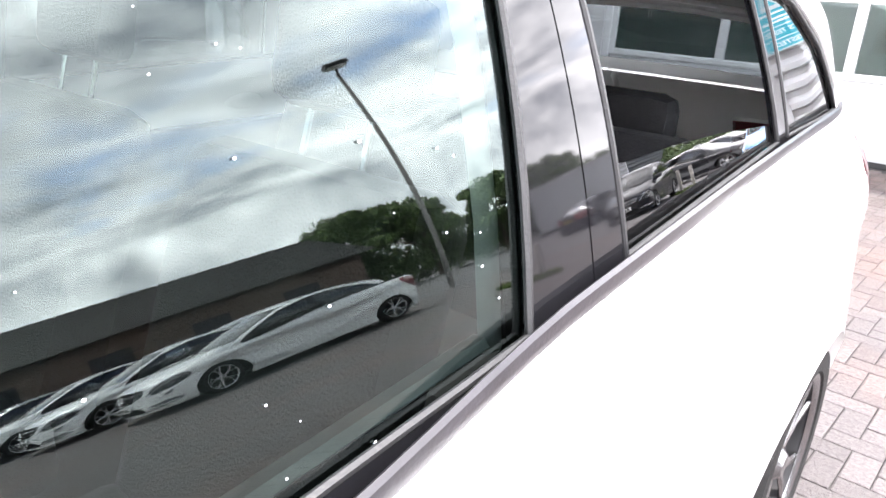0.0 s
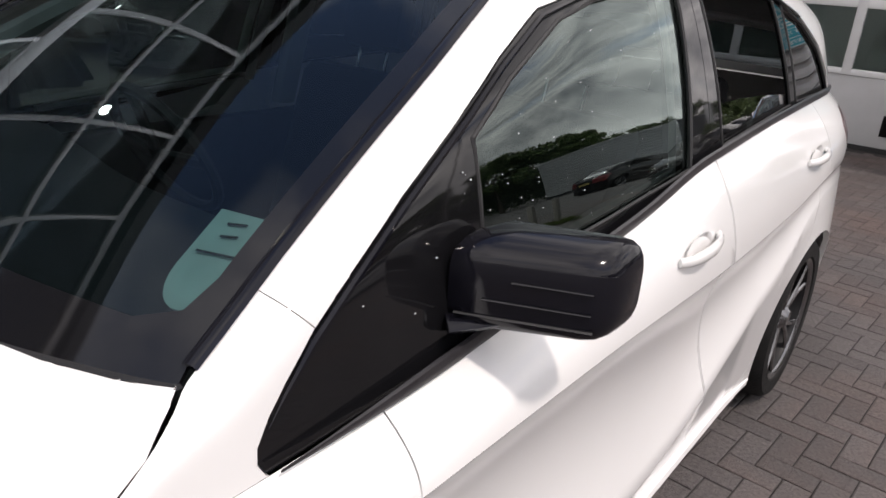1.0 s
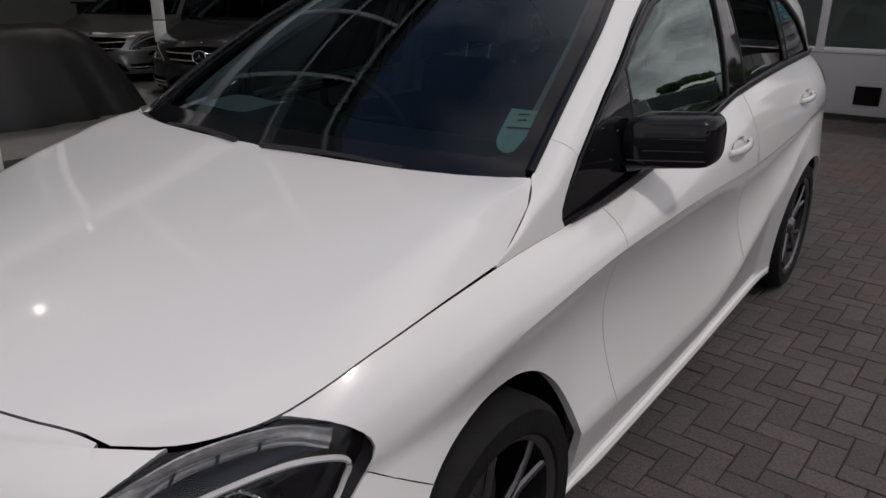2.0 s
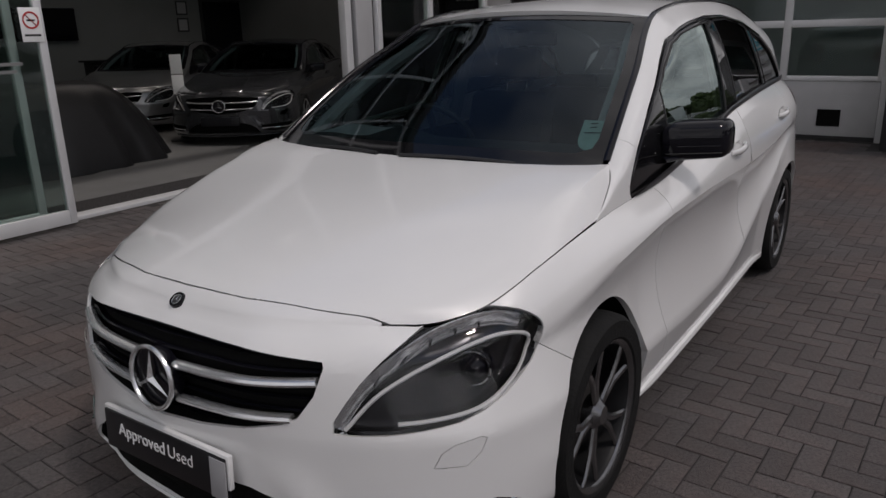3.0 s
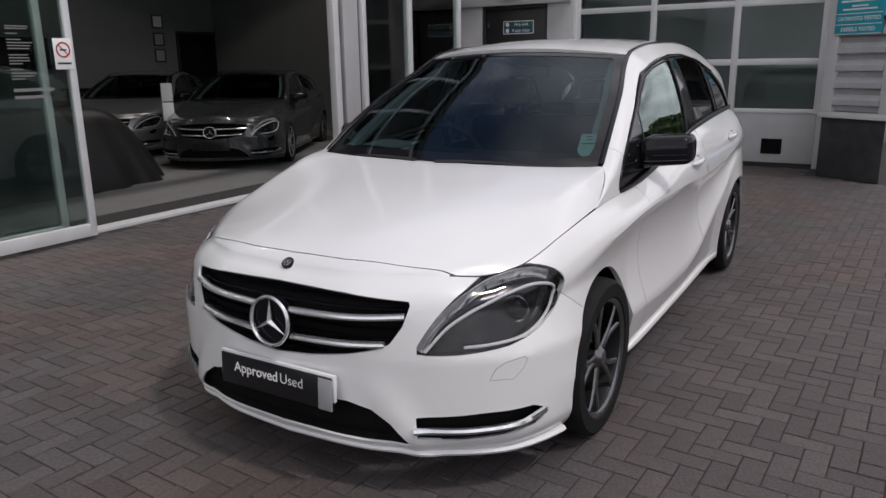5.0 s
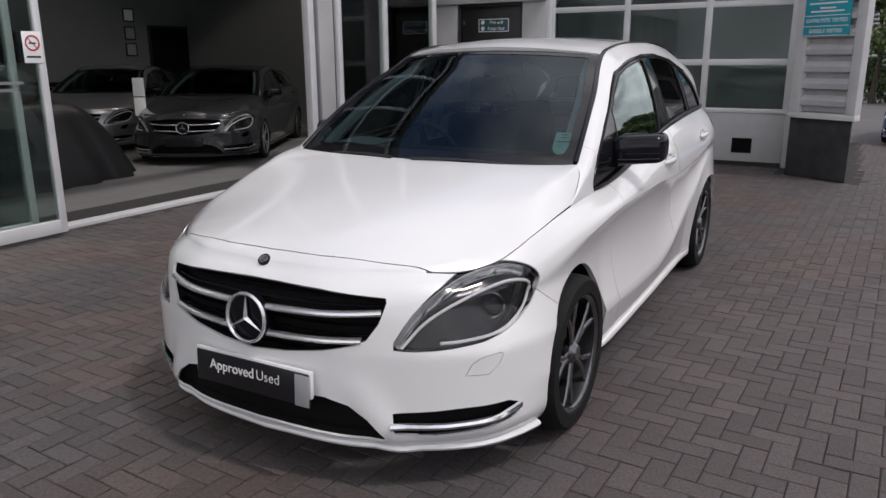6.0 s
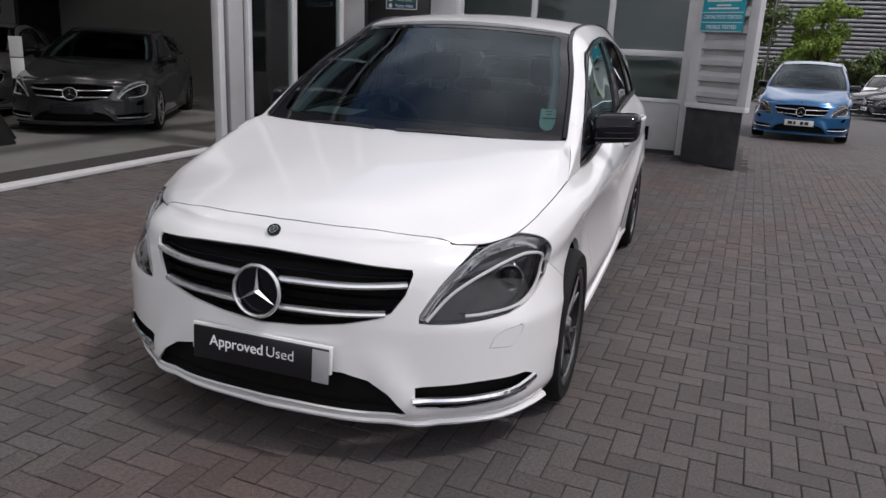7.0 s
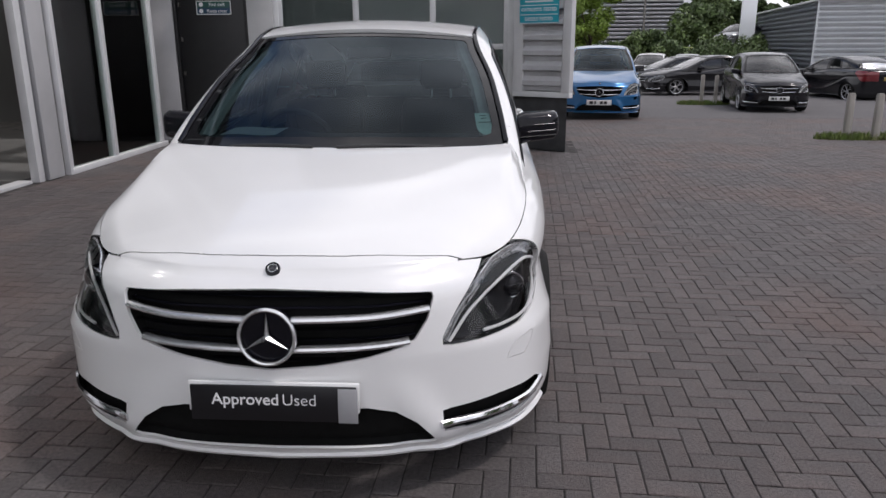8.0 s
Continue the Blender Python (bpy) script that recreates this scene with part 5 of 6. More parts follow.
face_m = Matrix.Translation((A.x, A.y, 0)) @ Matrix.Rotation(turn, 4, "Z")
pier = holder("pier", Matrix.Identity(4), "silver profiled pier on a dark plinth at the building's corner", "pier", kind="structure")
back_y = WALL_Y + 0.5
part("plinth", prism([(A.x, A.y), (B.x, B.y), (B.x, back_y), (A.x, back_y)], 0, 0.73), PLINTH, pier)
part("core", prism([(A.x + 0.02, A.y + 0.03), (B.x - 0.03, B.y + 0.04), (B.x - 0.03, back_y), (A.x + 0.02, back_y)], 0.73, 6.4), CLAD_GREY, pier)
for name, args in (("bottom_trim", (-0.01, long + 0.05, -0.05, 0.06, 0.73, 0.80)), ("corner_trim", (0.0, 0.15, -0.055, 0.03, 0.80, 6.4)), ("corner_trim", (long - 0.075, long + 0.05, -0.055, 0.06, 0.80, 6.4))):
    part(name, boxed(*args, 0.006), FRAME, pier).matrix_local = face_m
part("cladding", cladding(0.15, long - 0.075, 0.82, 6.22, 0.20, 0.062), CLAD_SILVER, pier).matrix_local = face_m
part("side_panel", boxed(B.x - 0.03, B.x + 0.012, B.y + 0.06, back_y, 0.87, 6.4, 0.004), CLAD_GREY, pier)
sign = holder("sign", face_m @ Matrix.Translation((0.400, -0.075, 1.70)), "teal test-station sign with three white triangles", "sign")
part("board", boxed(-0.295, 0.295, -0.008, 0.008, 0, 0.98, 0.003), TEAL, sign)


for cx, cz in ((0, 0.485), (-0.125, 0.70), (0.125, 0.70)):
    bm = bmesh.new()
    outer = [Vector((cx + 0.150 * math.sin(a), -0.0105, cz + 0.150 * math.cos(a))) for a in (0, 2 * math.pi / 3, 4 * math.pi / 3)]
    inner = [Vector((cx + 0.072 * math.sin(a), -0.0105, cz + 0.072 * math.cos(a))) for a in (0, 2 * math.pi / 3, 4 * math.pi / 3)]
    for i in range(3):
        j = (i + 1) % 3
        bm.faces.new([bm.verts.new(v) for v in (outer[i], outer[j], inner[j], inner[i])])
    bmesh.ops.solidify(bm, geom=bm.faces[:], thickness=0.002)
    part("triangle", bm, LETTER, sign)



# ---- more on the buildings ----
lamp = holder("wall_lamp", Matrix.Translation((-3.5, WALL_Y - 0.10, 2.40)), "white bulkhead lamp over the fire door", "lamp")
part("lamp_body", boxed(-0.20, 0.20, -0.06, 0.04, 0, 0.12, 0.02), PLATE_WHITE, lamp)
part("lamp_base", boxed(-0.22, 0.22, 0.03, 0.04, -0.01, 0.13, 0.004), FRAME, lamp)
face_y = Matrix.Rotation(radians(90), 4, "X")
lettering("Fire exit", 0.072, LETTER, "lettering", notice, Matrix.Translation((0.67, -0.0135, 2.03)) @ face_y, 0.0006)
lettering("Keep clear", 0.072, LETTER, "lettering", notice, Matrix.Translation((0.67, -0.0138, 1.938)) @ face_y, 0.0006)
for z in (2.032, 1.938):
    part("pictogram", lathe([(0, -0.001), (0.032, -0.001), (0.032, 0.001), (0, 0.001)], 20, "y"), LETTER, notice).location = (0.43, -0.0138, z)
NOTICE_BLUE = material("notice_blue", (0.012, 0.05, 0.10), 0.4, 0, 0.05, 8)
part("notice_half", boxed(0.37, 0.87, -0.0132, -0.012, 1.90, 1.982), NOTICE_BLUE, notice)
for z, words in ((0.178, "CATALYSTS TESTED"), (0.058, "DIESELS TESTED")):
    lettering(words, 0.060, LETTER, "lettering", sign, Matrix.Translation((0, -0.0105, z)) @ face_y, 0.0006, 0.001)
for z in (0.112, 0.004, 0.232, 0.968):
    part("rule", boxed(-0.287, 0.287, -0.0105, -0.0085, z, z + 0.008), LETTER, sign)
for z, w in ((0.365, 0.24), (0.312, 0.10), (0.275, 0.21)):
    part("print_bar", boxed(-w, w, -0.0105, -0.0085, z, z + 0.018), LETTER, sign)
smoke = holder("sign", Matrix.Translation((-4.090, 1.785, 1.44)), "white no-smoking sign on the glass door", "sign")
part("board", boxed(0, 0.004, 0.0, 0.16, 0, 0.245, 0.001), PAPER, smoke)
part("red_ring", sweep([(0.006, 0.08 + 0.056 * math.cos(2 * math.pi * i / 32), 0.155 + 0.056 * math.sin(2 * math.pi * i / 32)) for i in range(32)], 0.007, 0.002, closed=True, up=(0, 0, 1), n=6), SIGN_RED, smoke)
part("red_slash", sweep([(0.006, 0.042, 0.195), (0.006, 0.118, 0.115)], 0.006, 0.002, n=6, up=(1, 0, 0)), SIGN_RED, smoke)
part("cigarette", boxed(0.004, 0.006, 0.05, 0.11, 0.148, 0.160), DASH, smoke)
part("print_bar", boxed(0.004, 0.005, 0.02, 0.14, 0.04, 0.055), DASH, smoke)
PLATE_BAR = material("faded_white_print", (0.20, 0.20, 0.20), 0.6, 0, 0.05, 15)
words = holder("sign", Matrix.Translation((-4.108, 1.43, 1.2)), "white opening-hours lettering on the glass door", "lettering")
for i, (z, w) in enumerate(((0.565, 0.18), (0.548, 0.17), (0.51, 0.09), (0.465, 0.11), (0.442, 0.20), (0.42, 0.18), (0.398, 0.17), (0.35, 0.15), (0.328, 0.16), (0.306, 0.16), (0.284, 0.10), (0.24, 0.10), (0.212, 0.20), (0.19, 0.18), (0.168, 0.10), (0.075, 0.33), (0.02, 0.28))):
    part("print_bar", boxed(0, 0.002, 0.0, w, z, z + (0.009 if i < 15 else 0.024)), PLATE_BAR, words)



# ---- saloons: the same car drawn out lower and longer, with a boot ----
GREENHOUSE = ("side_frame", "window_surround", "front_window", "rear_window", "quarter_window", "roof", "roof_seal", "headliner", "tailgate", "back_window", "windscreen", "windscreen_border", "pillar_lining", "headrest", "seat_back", "rear_view_mirror")


def longer(p, cabin_part):
    y = p.y * 1.18 if p.y < 1.1 else 1.298 + (p.y - 1.1) * 1.07
    zb = 0.95
    z = p.z * 0.93 if p.z < zb else zb * 0.93 + (p.z - zb) * 0.82
    if cabin_part and y > 2.3:
        q = max(0.0, min(1.0, (p.z - zb) / 0.55))
        y -= (y - 2.3) * (0.17 + 0.20 * q)
    return Vector((p.x * 1.02, y, z))


def make_saloon(base):
    car = copy_thing(base, Matrix.Translation((0, 0, -50)))
    stripped(car, ("number_plate", "headrest_post", "steering_wheel", "washer_flap", "wiper"))
    bpy.context.view_layer.update()
    root = car.matrix_world.copy()
    for ob in car.children_recursive:
        kind = ob.name.split(".")[0]
        if kind == "wheel":
            ob.location = longer(ob.location, False)
            ob.location.z = TYRE_R
            continue
        if ob.type != "MESH" or (ob.parent and ob.parent.name.split(".")[0] == "wheel"):
            continue
        rel = root.inverted() @ ob.matrix_world
        me = ob.data.copy()
        back = rel.inverted()
        flag = kind in GREENHOUSE
        for v in me.vertices:
            v.co = back @ longer(rel @ v.co, flag)
        ob.data = me
    deck_bm = sheet([-1 + 2 * i / 16 for i in range(17)], lambda x: [j / 12 for j in range(13)])

    def boot(x, t):
        w = 0.80 - 0.10 * t
        return Vector((x * w, 3.72 + 0.86 * t - 0.06 * t * x * x, 1.005 + 0.03 * (1 - x * x) - 0.05 * t ** 2))
    part("boot_lid", shaped(deck_bm, boot, 0, 0.05), WHITE, car)
    plate = part("number_plate", boxed(-0.26, 0.26, -0.008, 0.004, -0.055, 0.055, 0.003), PLATE_WHITE, car, "white number plate with dark bars")
    plate.location = (0, -0.155, 0.357)
    for a, b in ((-0.20, -0.12), (-0.10, -0.06), (0.02, 0.08), (0.10, 0.17)):
        part("plate_bar", boxed(a, b, -0.0115, -0.0075, -0.03, 0.03), PLATE_BLACK, plate)
    tail_plate = part("number_plate", boxed(-0.26, 0.26, 0.0, 0.012, -0.055, 0.055, 0.003), YELLOW_PLATE, car, "yellow rear number plate")
    tail_plate.location = (0, 4.64, 0.72)
    return car


YELLOW_PLATE = material("yellow_plate", (0.36, 0.28, 0.09), 0.4, 0, 0.05, 15)
saloon = make_saloon(white_car)
INSIDE = ("seat", "seat_back", "headrest", "rear_seat", "rear_seat_back", "headliner", "door_lining", "pillar_lining", "rear_view_mirror", "reflector_rib", "louvre", "brake_caliper", "brake_disc", "vent_louvre", "projector_ring", "handle_cup", "steering_wheel", "headrest_post")


def parked(base, x, y, turn_deg, paint, label, group, near=False, rim=None, size=1.0):
    car = copy_thing(base, Matrix.Translation((x, y, lot_z(y) - (0.012 if y > 9.2 else 0.0))) @ Matrix.Rotation(radians(turn_deg), 4, "Z") @ Matrix.Scale(size, 4))
    if not near:
        stripped(car, INSIDE)
    swaps = {WHITE: paint}
    if rim:
        swaps[RIM] = rim
    if not near:
        swaps[WINDOW], swaps[SCREEN] = PRIVACY, PRIVACY
    repaint(car, swaps)
    tagged(car, label, "car", group)
    return car


def plated(car):
    """Swaps the worded plate of a copied hatchback for a plain white one."""
    stripped(car, ("number_plate", "washer_flap"))
    plate = part("number_plate", boxed(-0.26, 0.26, -0.008, 0.004, -0.055, 0.055, 0.003), PLATE_WHITE, car, "white number plate with dark bars")
    plate.location = (0, -0.125, 0.385)
    for a, b in ((-0.20, -0.12), (-0.10, -0.06), (0.02, 0.08), (0.10, 0.17)):
        part("plate_bar", boxed(a, b, -0.0115, -0.0075, -0.03, 0.03), PLATE_BLACK, plate)
    return car


LOT = "cars parked in the lot"
plated(parked(white_car, 3.05, 14.1, -8, BLUE, "bright blue hatchback parked on asphalt beyond the building's corner", LOT, near=True, rim=RIM_SILVER))
plated(parked(white_car, 7.72, 16.5, -8, DARK, "small black hatchback parked beside wooden posts", LOT, rim=RIM_SILVER, size=0.90))
parked(saloon, 6.3, 25.6, -82, DARK, "black saloon parked sideways on asphalt", LOT, rim=RIM_SILVER)
parked(saloon, 5.9, 28.4, -82, SHOW_DARK, "dark grey saloon parked in the row behind", LOT, rim=RIM_SILVER)
parked(saloon, 12.2, 26.2, 190, DARK, "dark saloon parked with its tail showing", LOT, rim=RIM_SILVER)
plated(parked(white_car, 8.2, 34.5, -18, WHITE, "white hatchback parked in the far row", LOT, rim=RIM_SILVER))
plated(parked(white_car, 10.9, 37.4, -14, SILVER, "silver hatchback parked in the far row", LOT, rim=RIM_SILVER))
parked(saloon, 13.5, 37.6, -12, WHITE, "white saloon parked in the far row", LOT, rim=RIM_SILVER)
plated(parked(white_car, 5.6, 37.0, -14, RED, "dark red hatchback parked in the far row", LOT, rim=RIM_SILVER))
parked(saloon, 16.0, 38.0, -12, SILVER, "silver saloon parked in the far row", LOT, rim=RIM_SILVER)
for i, (px_, py_) in enumerate(((10.7, 5.9), (13.3, 5.3), (15.8, 4.7), (18.3, 4.1))):
    parked(saloon, px_, py_, 3, WHITE if i < 3 else SILVER, "white saloon parked in the row across the forecourt" if i < 3 else "silver saloon at the end of the row", LOT, rim=RIM_SILVER)
plated(parked(white_car, 13.6, 12.4, 172, GREY, "grey hatchback parked behind the white saloons", LOT, rim=RIM_SILVER))
plated(parked(white_car, 16.4, 13.0, 172, DARK, "black hatchback parked behind the white saloons", LOT, rim=RIM_SILVER))
SHOW = "cars in the showroom"
parked(saloon, -6.45, 5.46, 30, SHOW_DARK, "dark grey saloon on show behind the glass", SHOW, near=True, rim=RIM_SILVER)
parked(saloon, -9.1, 5.5, 34, SHOW_SILVER, "silver saloon on show beside the dark one", SHOW, near=True, rim=RIM_SILVER)
for ob in [o for o in scene.objects if o.name.split(".")[0] == "number_plate" and o.parent and o.parent.location.x < -5]:
    ob.material_slots[0].link = "OBJECT"
    ob.material_slots[0].material = PLATE_BLACK
for ob in [saloon, *saloon.children_recursive]:
    bpy.data.objects.remove(ob)

# ---- showroom furnishing ----
CLOTH_BLACK = material("black_satin_cover", (0.010, 0.010, 0.011), 0.42, 0, 0.2, 4, 0.1, 60)
drape = bmesh.new()
rows = []
for j in range(60):
    a = 2 * math.pi * j / 60
    row = []
    for i in range(12):
        t = i / 11
        fold = 0.06 * t * t * math.sin(a * 17 + 2 * math.sin(a * 3)) + 0.03 * t * math.sin(a * 9)
        c, s = math.copysign(abs(math.cos(a)) ** 0.7, math.cos(a)), math.copysign(abs(math.sin(a)) ** 0.7, math.sin(a))
        r = 0.55 + 0.50 * t + fold
        z = 0.025 + 0.95 * (1 - t ** 2.2) + (0.02 * math.sin(a * 5) if i == 0 else 0)
        row.append(drape.verts.new((0.85 * c * r, 1.75 * s * r, z)))
    rows.append(row)
for a, b in zip(rows, rows[1:] + rows[:1]):
    for i in range(11):
        drape.faces.new((a[i], a[i + 1], b[i + 1], b[i]))
drape.faces.new([r[0] for r in rows])
bmesh.ops.recalc_face_normals(drape, faces=drape.faces)
cover = link(drape, "draped_cover", CLOTH_BLACK, crisp=80)
cover.location = (-7.05, 2.9, 0.0)
tagged(cover, "black satin cover draped in folds over a show piece", "cover")
stand = holder("sign_stand", Matrix.Translation((-7.45, 5.55, 0.02)) @ Matrix.Rotation(radians(40), 4, "Z"), "slim stand with two white information boards", "sign stand")
part("foot", boxed(-0.17, 0.17, -0.14, 0.14, 0, 0.03, 0.01), DASH, stand)
part("pole", boxed(-0.06, 0.06, -0.015, 0.015, 0.03, 1.15, 0.006), DASH, stand)
for z in (0.66, 0.94):
    part("board", boxed(-0.08, 0.08, -0.03, -0.02, z, z + 0.265, 0.003), PAPER, stand, "white printed board")
wall_x = -13.2
tagged(link(boxed(wall_x - 0.15, wall_x, -8, 11.8, 0, 6.4), "wall_5", PLASTER, smooth_faces=False), "grey showroom partition wall", "wall", kind="structure")
for i, z in enumerate((2.35, 1.95, 1.58)):
    pic = holder("picture_frame", Matrix.Translation((wall_x + 0.012, 10.1, z)), "small framed notice on the grey wall", "picture", "notices on the wall")
    part("frame", framed(bmesh.new(), "x", 0.0, -0.15, 0.15, 0.0, 0.30, 0.03, 0.02), DASH, pic)
    part("print", boxed(-0.004, 0.002, -0.12, 0.12, 0.03, 0.27), PAPER if i == 0 else PLATE_GREY, pic)
tv = holder("wall_screen", Matrix.Translation((wall_x + 0.05, 6.4, 1.45)), "wide black screen on the showroom wall", "screen")
part("panel", boxed(-0.03, 0.03, -1.1, 1.1, 0, 0.62, 0.01), GLOSS_BLACK, tv)
part("bracket", boxed(-0.05, -0.03, -0.3, 0.3, 0.1, 0.5, 0.004), DASH, tv)
desk = holder("reception_desk", Matrix.Translation((wall_x + 1.3, 8.6, 0.02)), "long dark reception desk in the showroom", "desk")
part("desk_body", boxed(-0.35, 0.35, -1.6, 1.6, 0, 1.02, 0.02), DASH, desk)
part("desk_top", boxed(-0.42, 0.42, -1.66, 1.66, 1.02, 1.06, 0.01), GLOSS_BLACK, desk)
inner = holder("window_4", Matrix.Translation((wall_x + 0.02, 10.6, 1.0)), "dark glazed office screen in the showroom wall", "window", kind="structure")
part("window_frame", framed(bmesh.new(), "x", 0.0, 0.0, 2.4, 0.0, 1.3, 0.06, 0.06), DASH, inner)
part("pane", boxed(-0.01, 0.0, 0.06, 2.34, 0.06, 1.24), GLOSS_BLACK, inner)
# added lamps, out of view overhead, to brighten the show cars and their chrome
WARM = lamp_glow("added_downlight_glow", (1.0, 0.93, 0.82), 12.0)
for i, (x, y) in enumerate(((-6.2, 4.6), (-8.8, 7.4), (-7.4, 9.3), (-10.5, 4.0), (-6.4, 1.0))):
    spot = holder("ceiling_light", Matrix.Translation((x, y, 6.4)), "added round downlight, out of view, that brightens the show cars", "lamp", "downlights")
    part("rim", lathe([(0.10, 0.0), (0.13, 0.0), (0.13, -0.03), (0.10, -0.03)], 24, "z"), PLATE_WHITE, spot)
    part("lens", lathe([(0.0, -0.012), (0.10, -0.012), (0.10, -0.004), (0.0, -0.004)], 24, "z"), WARM, spot)
    bulb = new("downlight_bulb", bpy.data.lights.new("downlight_bulb", "SPOT"))
    bulb.data.energy, bulb.data.spot_size, bulb.data.shadow_soft_size, bulb.data.color = 90, radians(110), 0.1, (1.0, 0.93, 0.84)
    bulb.parent = spot
    bulb.location = (0, 0, -0.06)


# ---- the far side: sheds, posts, lamps, planting ----
SHED_LIGHT = material("pale_profiled_shed", (0.76, 0.78, 0.80), 0.5, 0.1, 0.05, 0.8)
# darker copy of the cladding: shade put into the colour; hidden cores use it too
SHED_SHADED = material("shaded_profiled_shed", (0.24, 0.26, 0.28), 0.5, 0.3, 0.05, 0.8)
WOOD = material("weathered_grey_wood", (0.33, 0.31, 0.28), 0.85, 0, 0.2, 12, 0.5, 60, stretch=(1, 1, 0.15))
BARK = material("bark", (0.07, 0.055, 0.04), 0.9, 0, 0.3, 20, 0.8, 40)
LEAF = material("leaves", (0.096, 0.14, 0.044), 0.6, 0, 0.3, 2.0, random_tone=0.5)
LEAF_LIME = material("lime_leaves", (0.16, 0.24, 0.03), 0.6, 0, 0.25, 2.0, random_tone=0.4)
LEAF_DARK = material("dark_leaves", (0.074, 0.112, 0.038), 0.65, 0, 0.3, 1.0, random_tone=0.5)
GRASS = material("rough_grass", (0.10, 0.15, 0.03), 0.9, 0, 0.35, 12, second=(0.16, 0.15, 0.06), second_scale=3, random_tone=0.35)
BRICK_DARK = material("dark_brown_brick", (0.10, 0.07, 0.055), 0.9, 0, 0.15, 5, 0.2, 40)
SLATE = material("dark_roof_sheet", (0.055, 0.052, 0.05), 0.7, 0, 0.12, 2)


def shed(name, x, y, turn_deg, length, deep, height, pitch, mats, label):
    """A clad shed: its long side faces its own -y from x = 0 to length, its end its own -x."""
    ob = holder(name, Matrix.Translation((x, y, lot_z(y))) @ Matrix.Rotation(radians(turn_deg), 4, "Z"), label, "building")
    part("core", boxed(0.08, length - 0.08, 0.08, deep - 0.08, 0, height - 0.05), SHED_SHADED, ob)
    part("wall", cladding(0, length, 0.3, height, pitch, 0.06), mats[0], ob)
    end = part("wall", cladding(-deep, 0, 0.3, height, pitch, 0.06), mats[1], ob)
    end.rotation_euler = (0, 0, radians(-90))
    part("plinth", boxed(-0.05, length + 0.05, -0.05, deep, 0, 0.3), PLINTH, ob)
    part("corner_flashing", boxed(-0.05, 0.04, -0.05, 0.04, 0.3, height, 0.01), SHED_LIGHT, ob)
    part("roof", boxed(-0.15, length + 0.15, -0.15, deep + 0.15, height, height + 0.10, 0.03), FRAME, ob)
    return ob


# sunlit long side and shaded end are told apart by wall colour
shed("shed", 17.4, 38.0, -10, 8, 18.0, 4.15, 0.26, (SHED_LIGHT, SHED_SHADED), "low shed with horizontally profiled cladding, coloured pale on its sunlit side, dark on its shaded end")
shed("warehouse", -18.0, 78.0, 0, 38.6, 30, 12.0, 0.40, (SHED_LIGHT, SHED_LIGHT), "large pale grey warehouse with horizontally profiled cladding")
hall = holder("hall", Matrix.Translation((30, -2, 0)) @ Matrix.Rotation(radians(6), 4, "Z"), "long low dark brick hall with a sheet roof", "building")
part("wall", boxed(0, 9, 0, 26, 0, 3.4, 0.02), BRICK_DARK, hall)
roof_bm = bmesh.new()
for x0, x1, z0, z1 in ((-0.6, 4.5, 3.3, 6.0), (4.5, 9.6, 6.0, 3.3)):
    vs = [roof_bm.verts.new(v) for v in ((x0, -0.6, z0), (x1, -0.6, z1), (x1, 26.6, z1), (x0, 26.6, z0))]
    roof_bm.faces.new(vs)
bmesh.ops.solidify(roof_bm, geom=roof_bm.faces[:], thickness=0.15)
part("roof", roof_bm, SLATE, hall, smooth_faces=False)
for i in range(6):
    part("window", boxed(-0.03, 0.05, 2 + i * 4, 3.6 + i * 4, 1.0, 2.4), GLOSS_BLACK, hall)


def leaf_cloud(rng, clumps, count, size):
    """Many small leaf faces gathered in clumps of (centre, radii); returned as one mesh."""
    centre = np.array([c[0] for c in clumps])
    radii = np.array([c[1] for c in clumps])
    pick = rng.integers(0, len(clumps), count)
    d = rng.normal(size=(count, 3))
    d /= np.linalg.norm(d, axis=1)[:, None]
    p = centre[pick] + d * radii[pick] * (rng.random((count, 1)) ** 0.45)
    u = rng.normal(size=(count, 3))
    u /= np.linalg.norm(u, axis=1)[:, None]
    v = np.cross(u, d + rng.normal(size=(count, 3)) * 0.6)
    v /= np.linalg.norm(v, axis=1)[:, None] + 1e-9
    s = size * (0.6 + 0.8 * rng.random((count, 1)))
    quad = np.stack([p - u * s, p + v * s * 0.55, p + u * s, p - v * s * 0.55], axis=1).reshape(-1, 3)
    me = bpy.data.meshes.new("leaves")
    me.from_pydata(quad.tolist(), [], np.arange(count * 4).reshape(-1, 4).tolist())
    return me


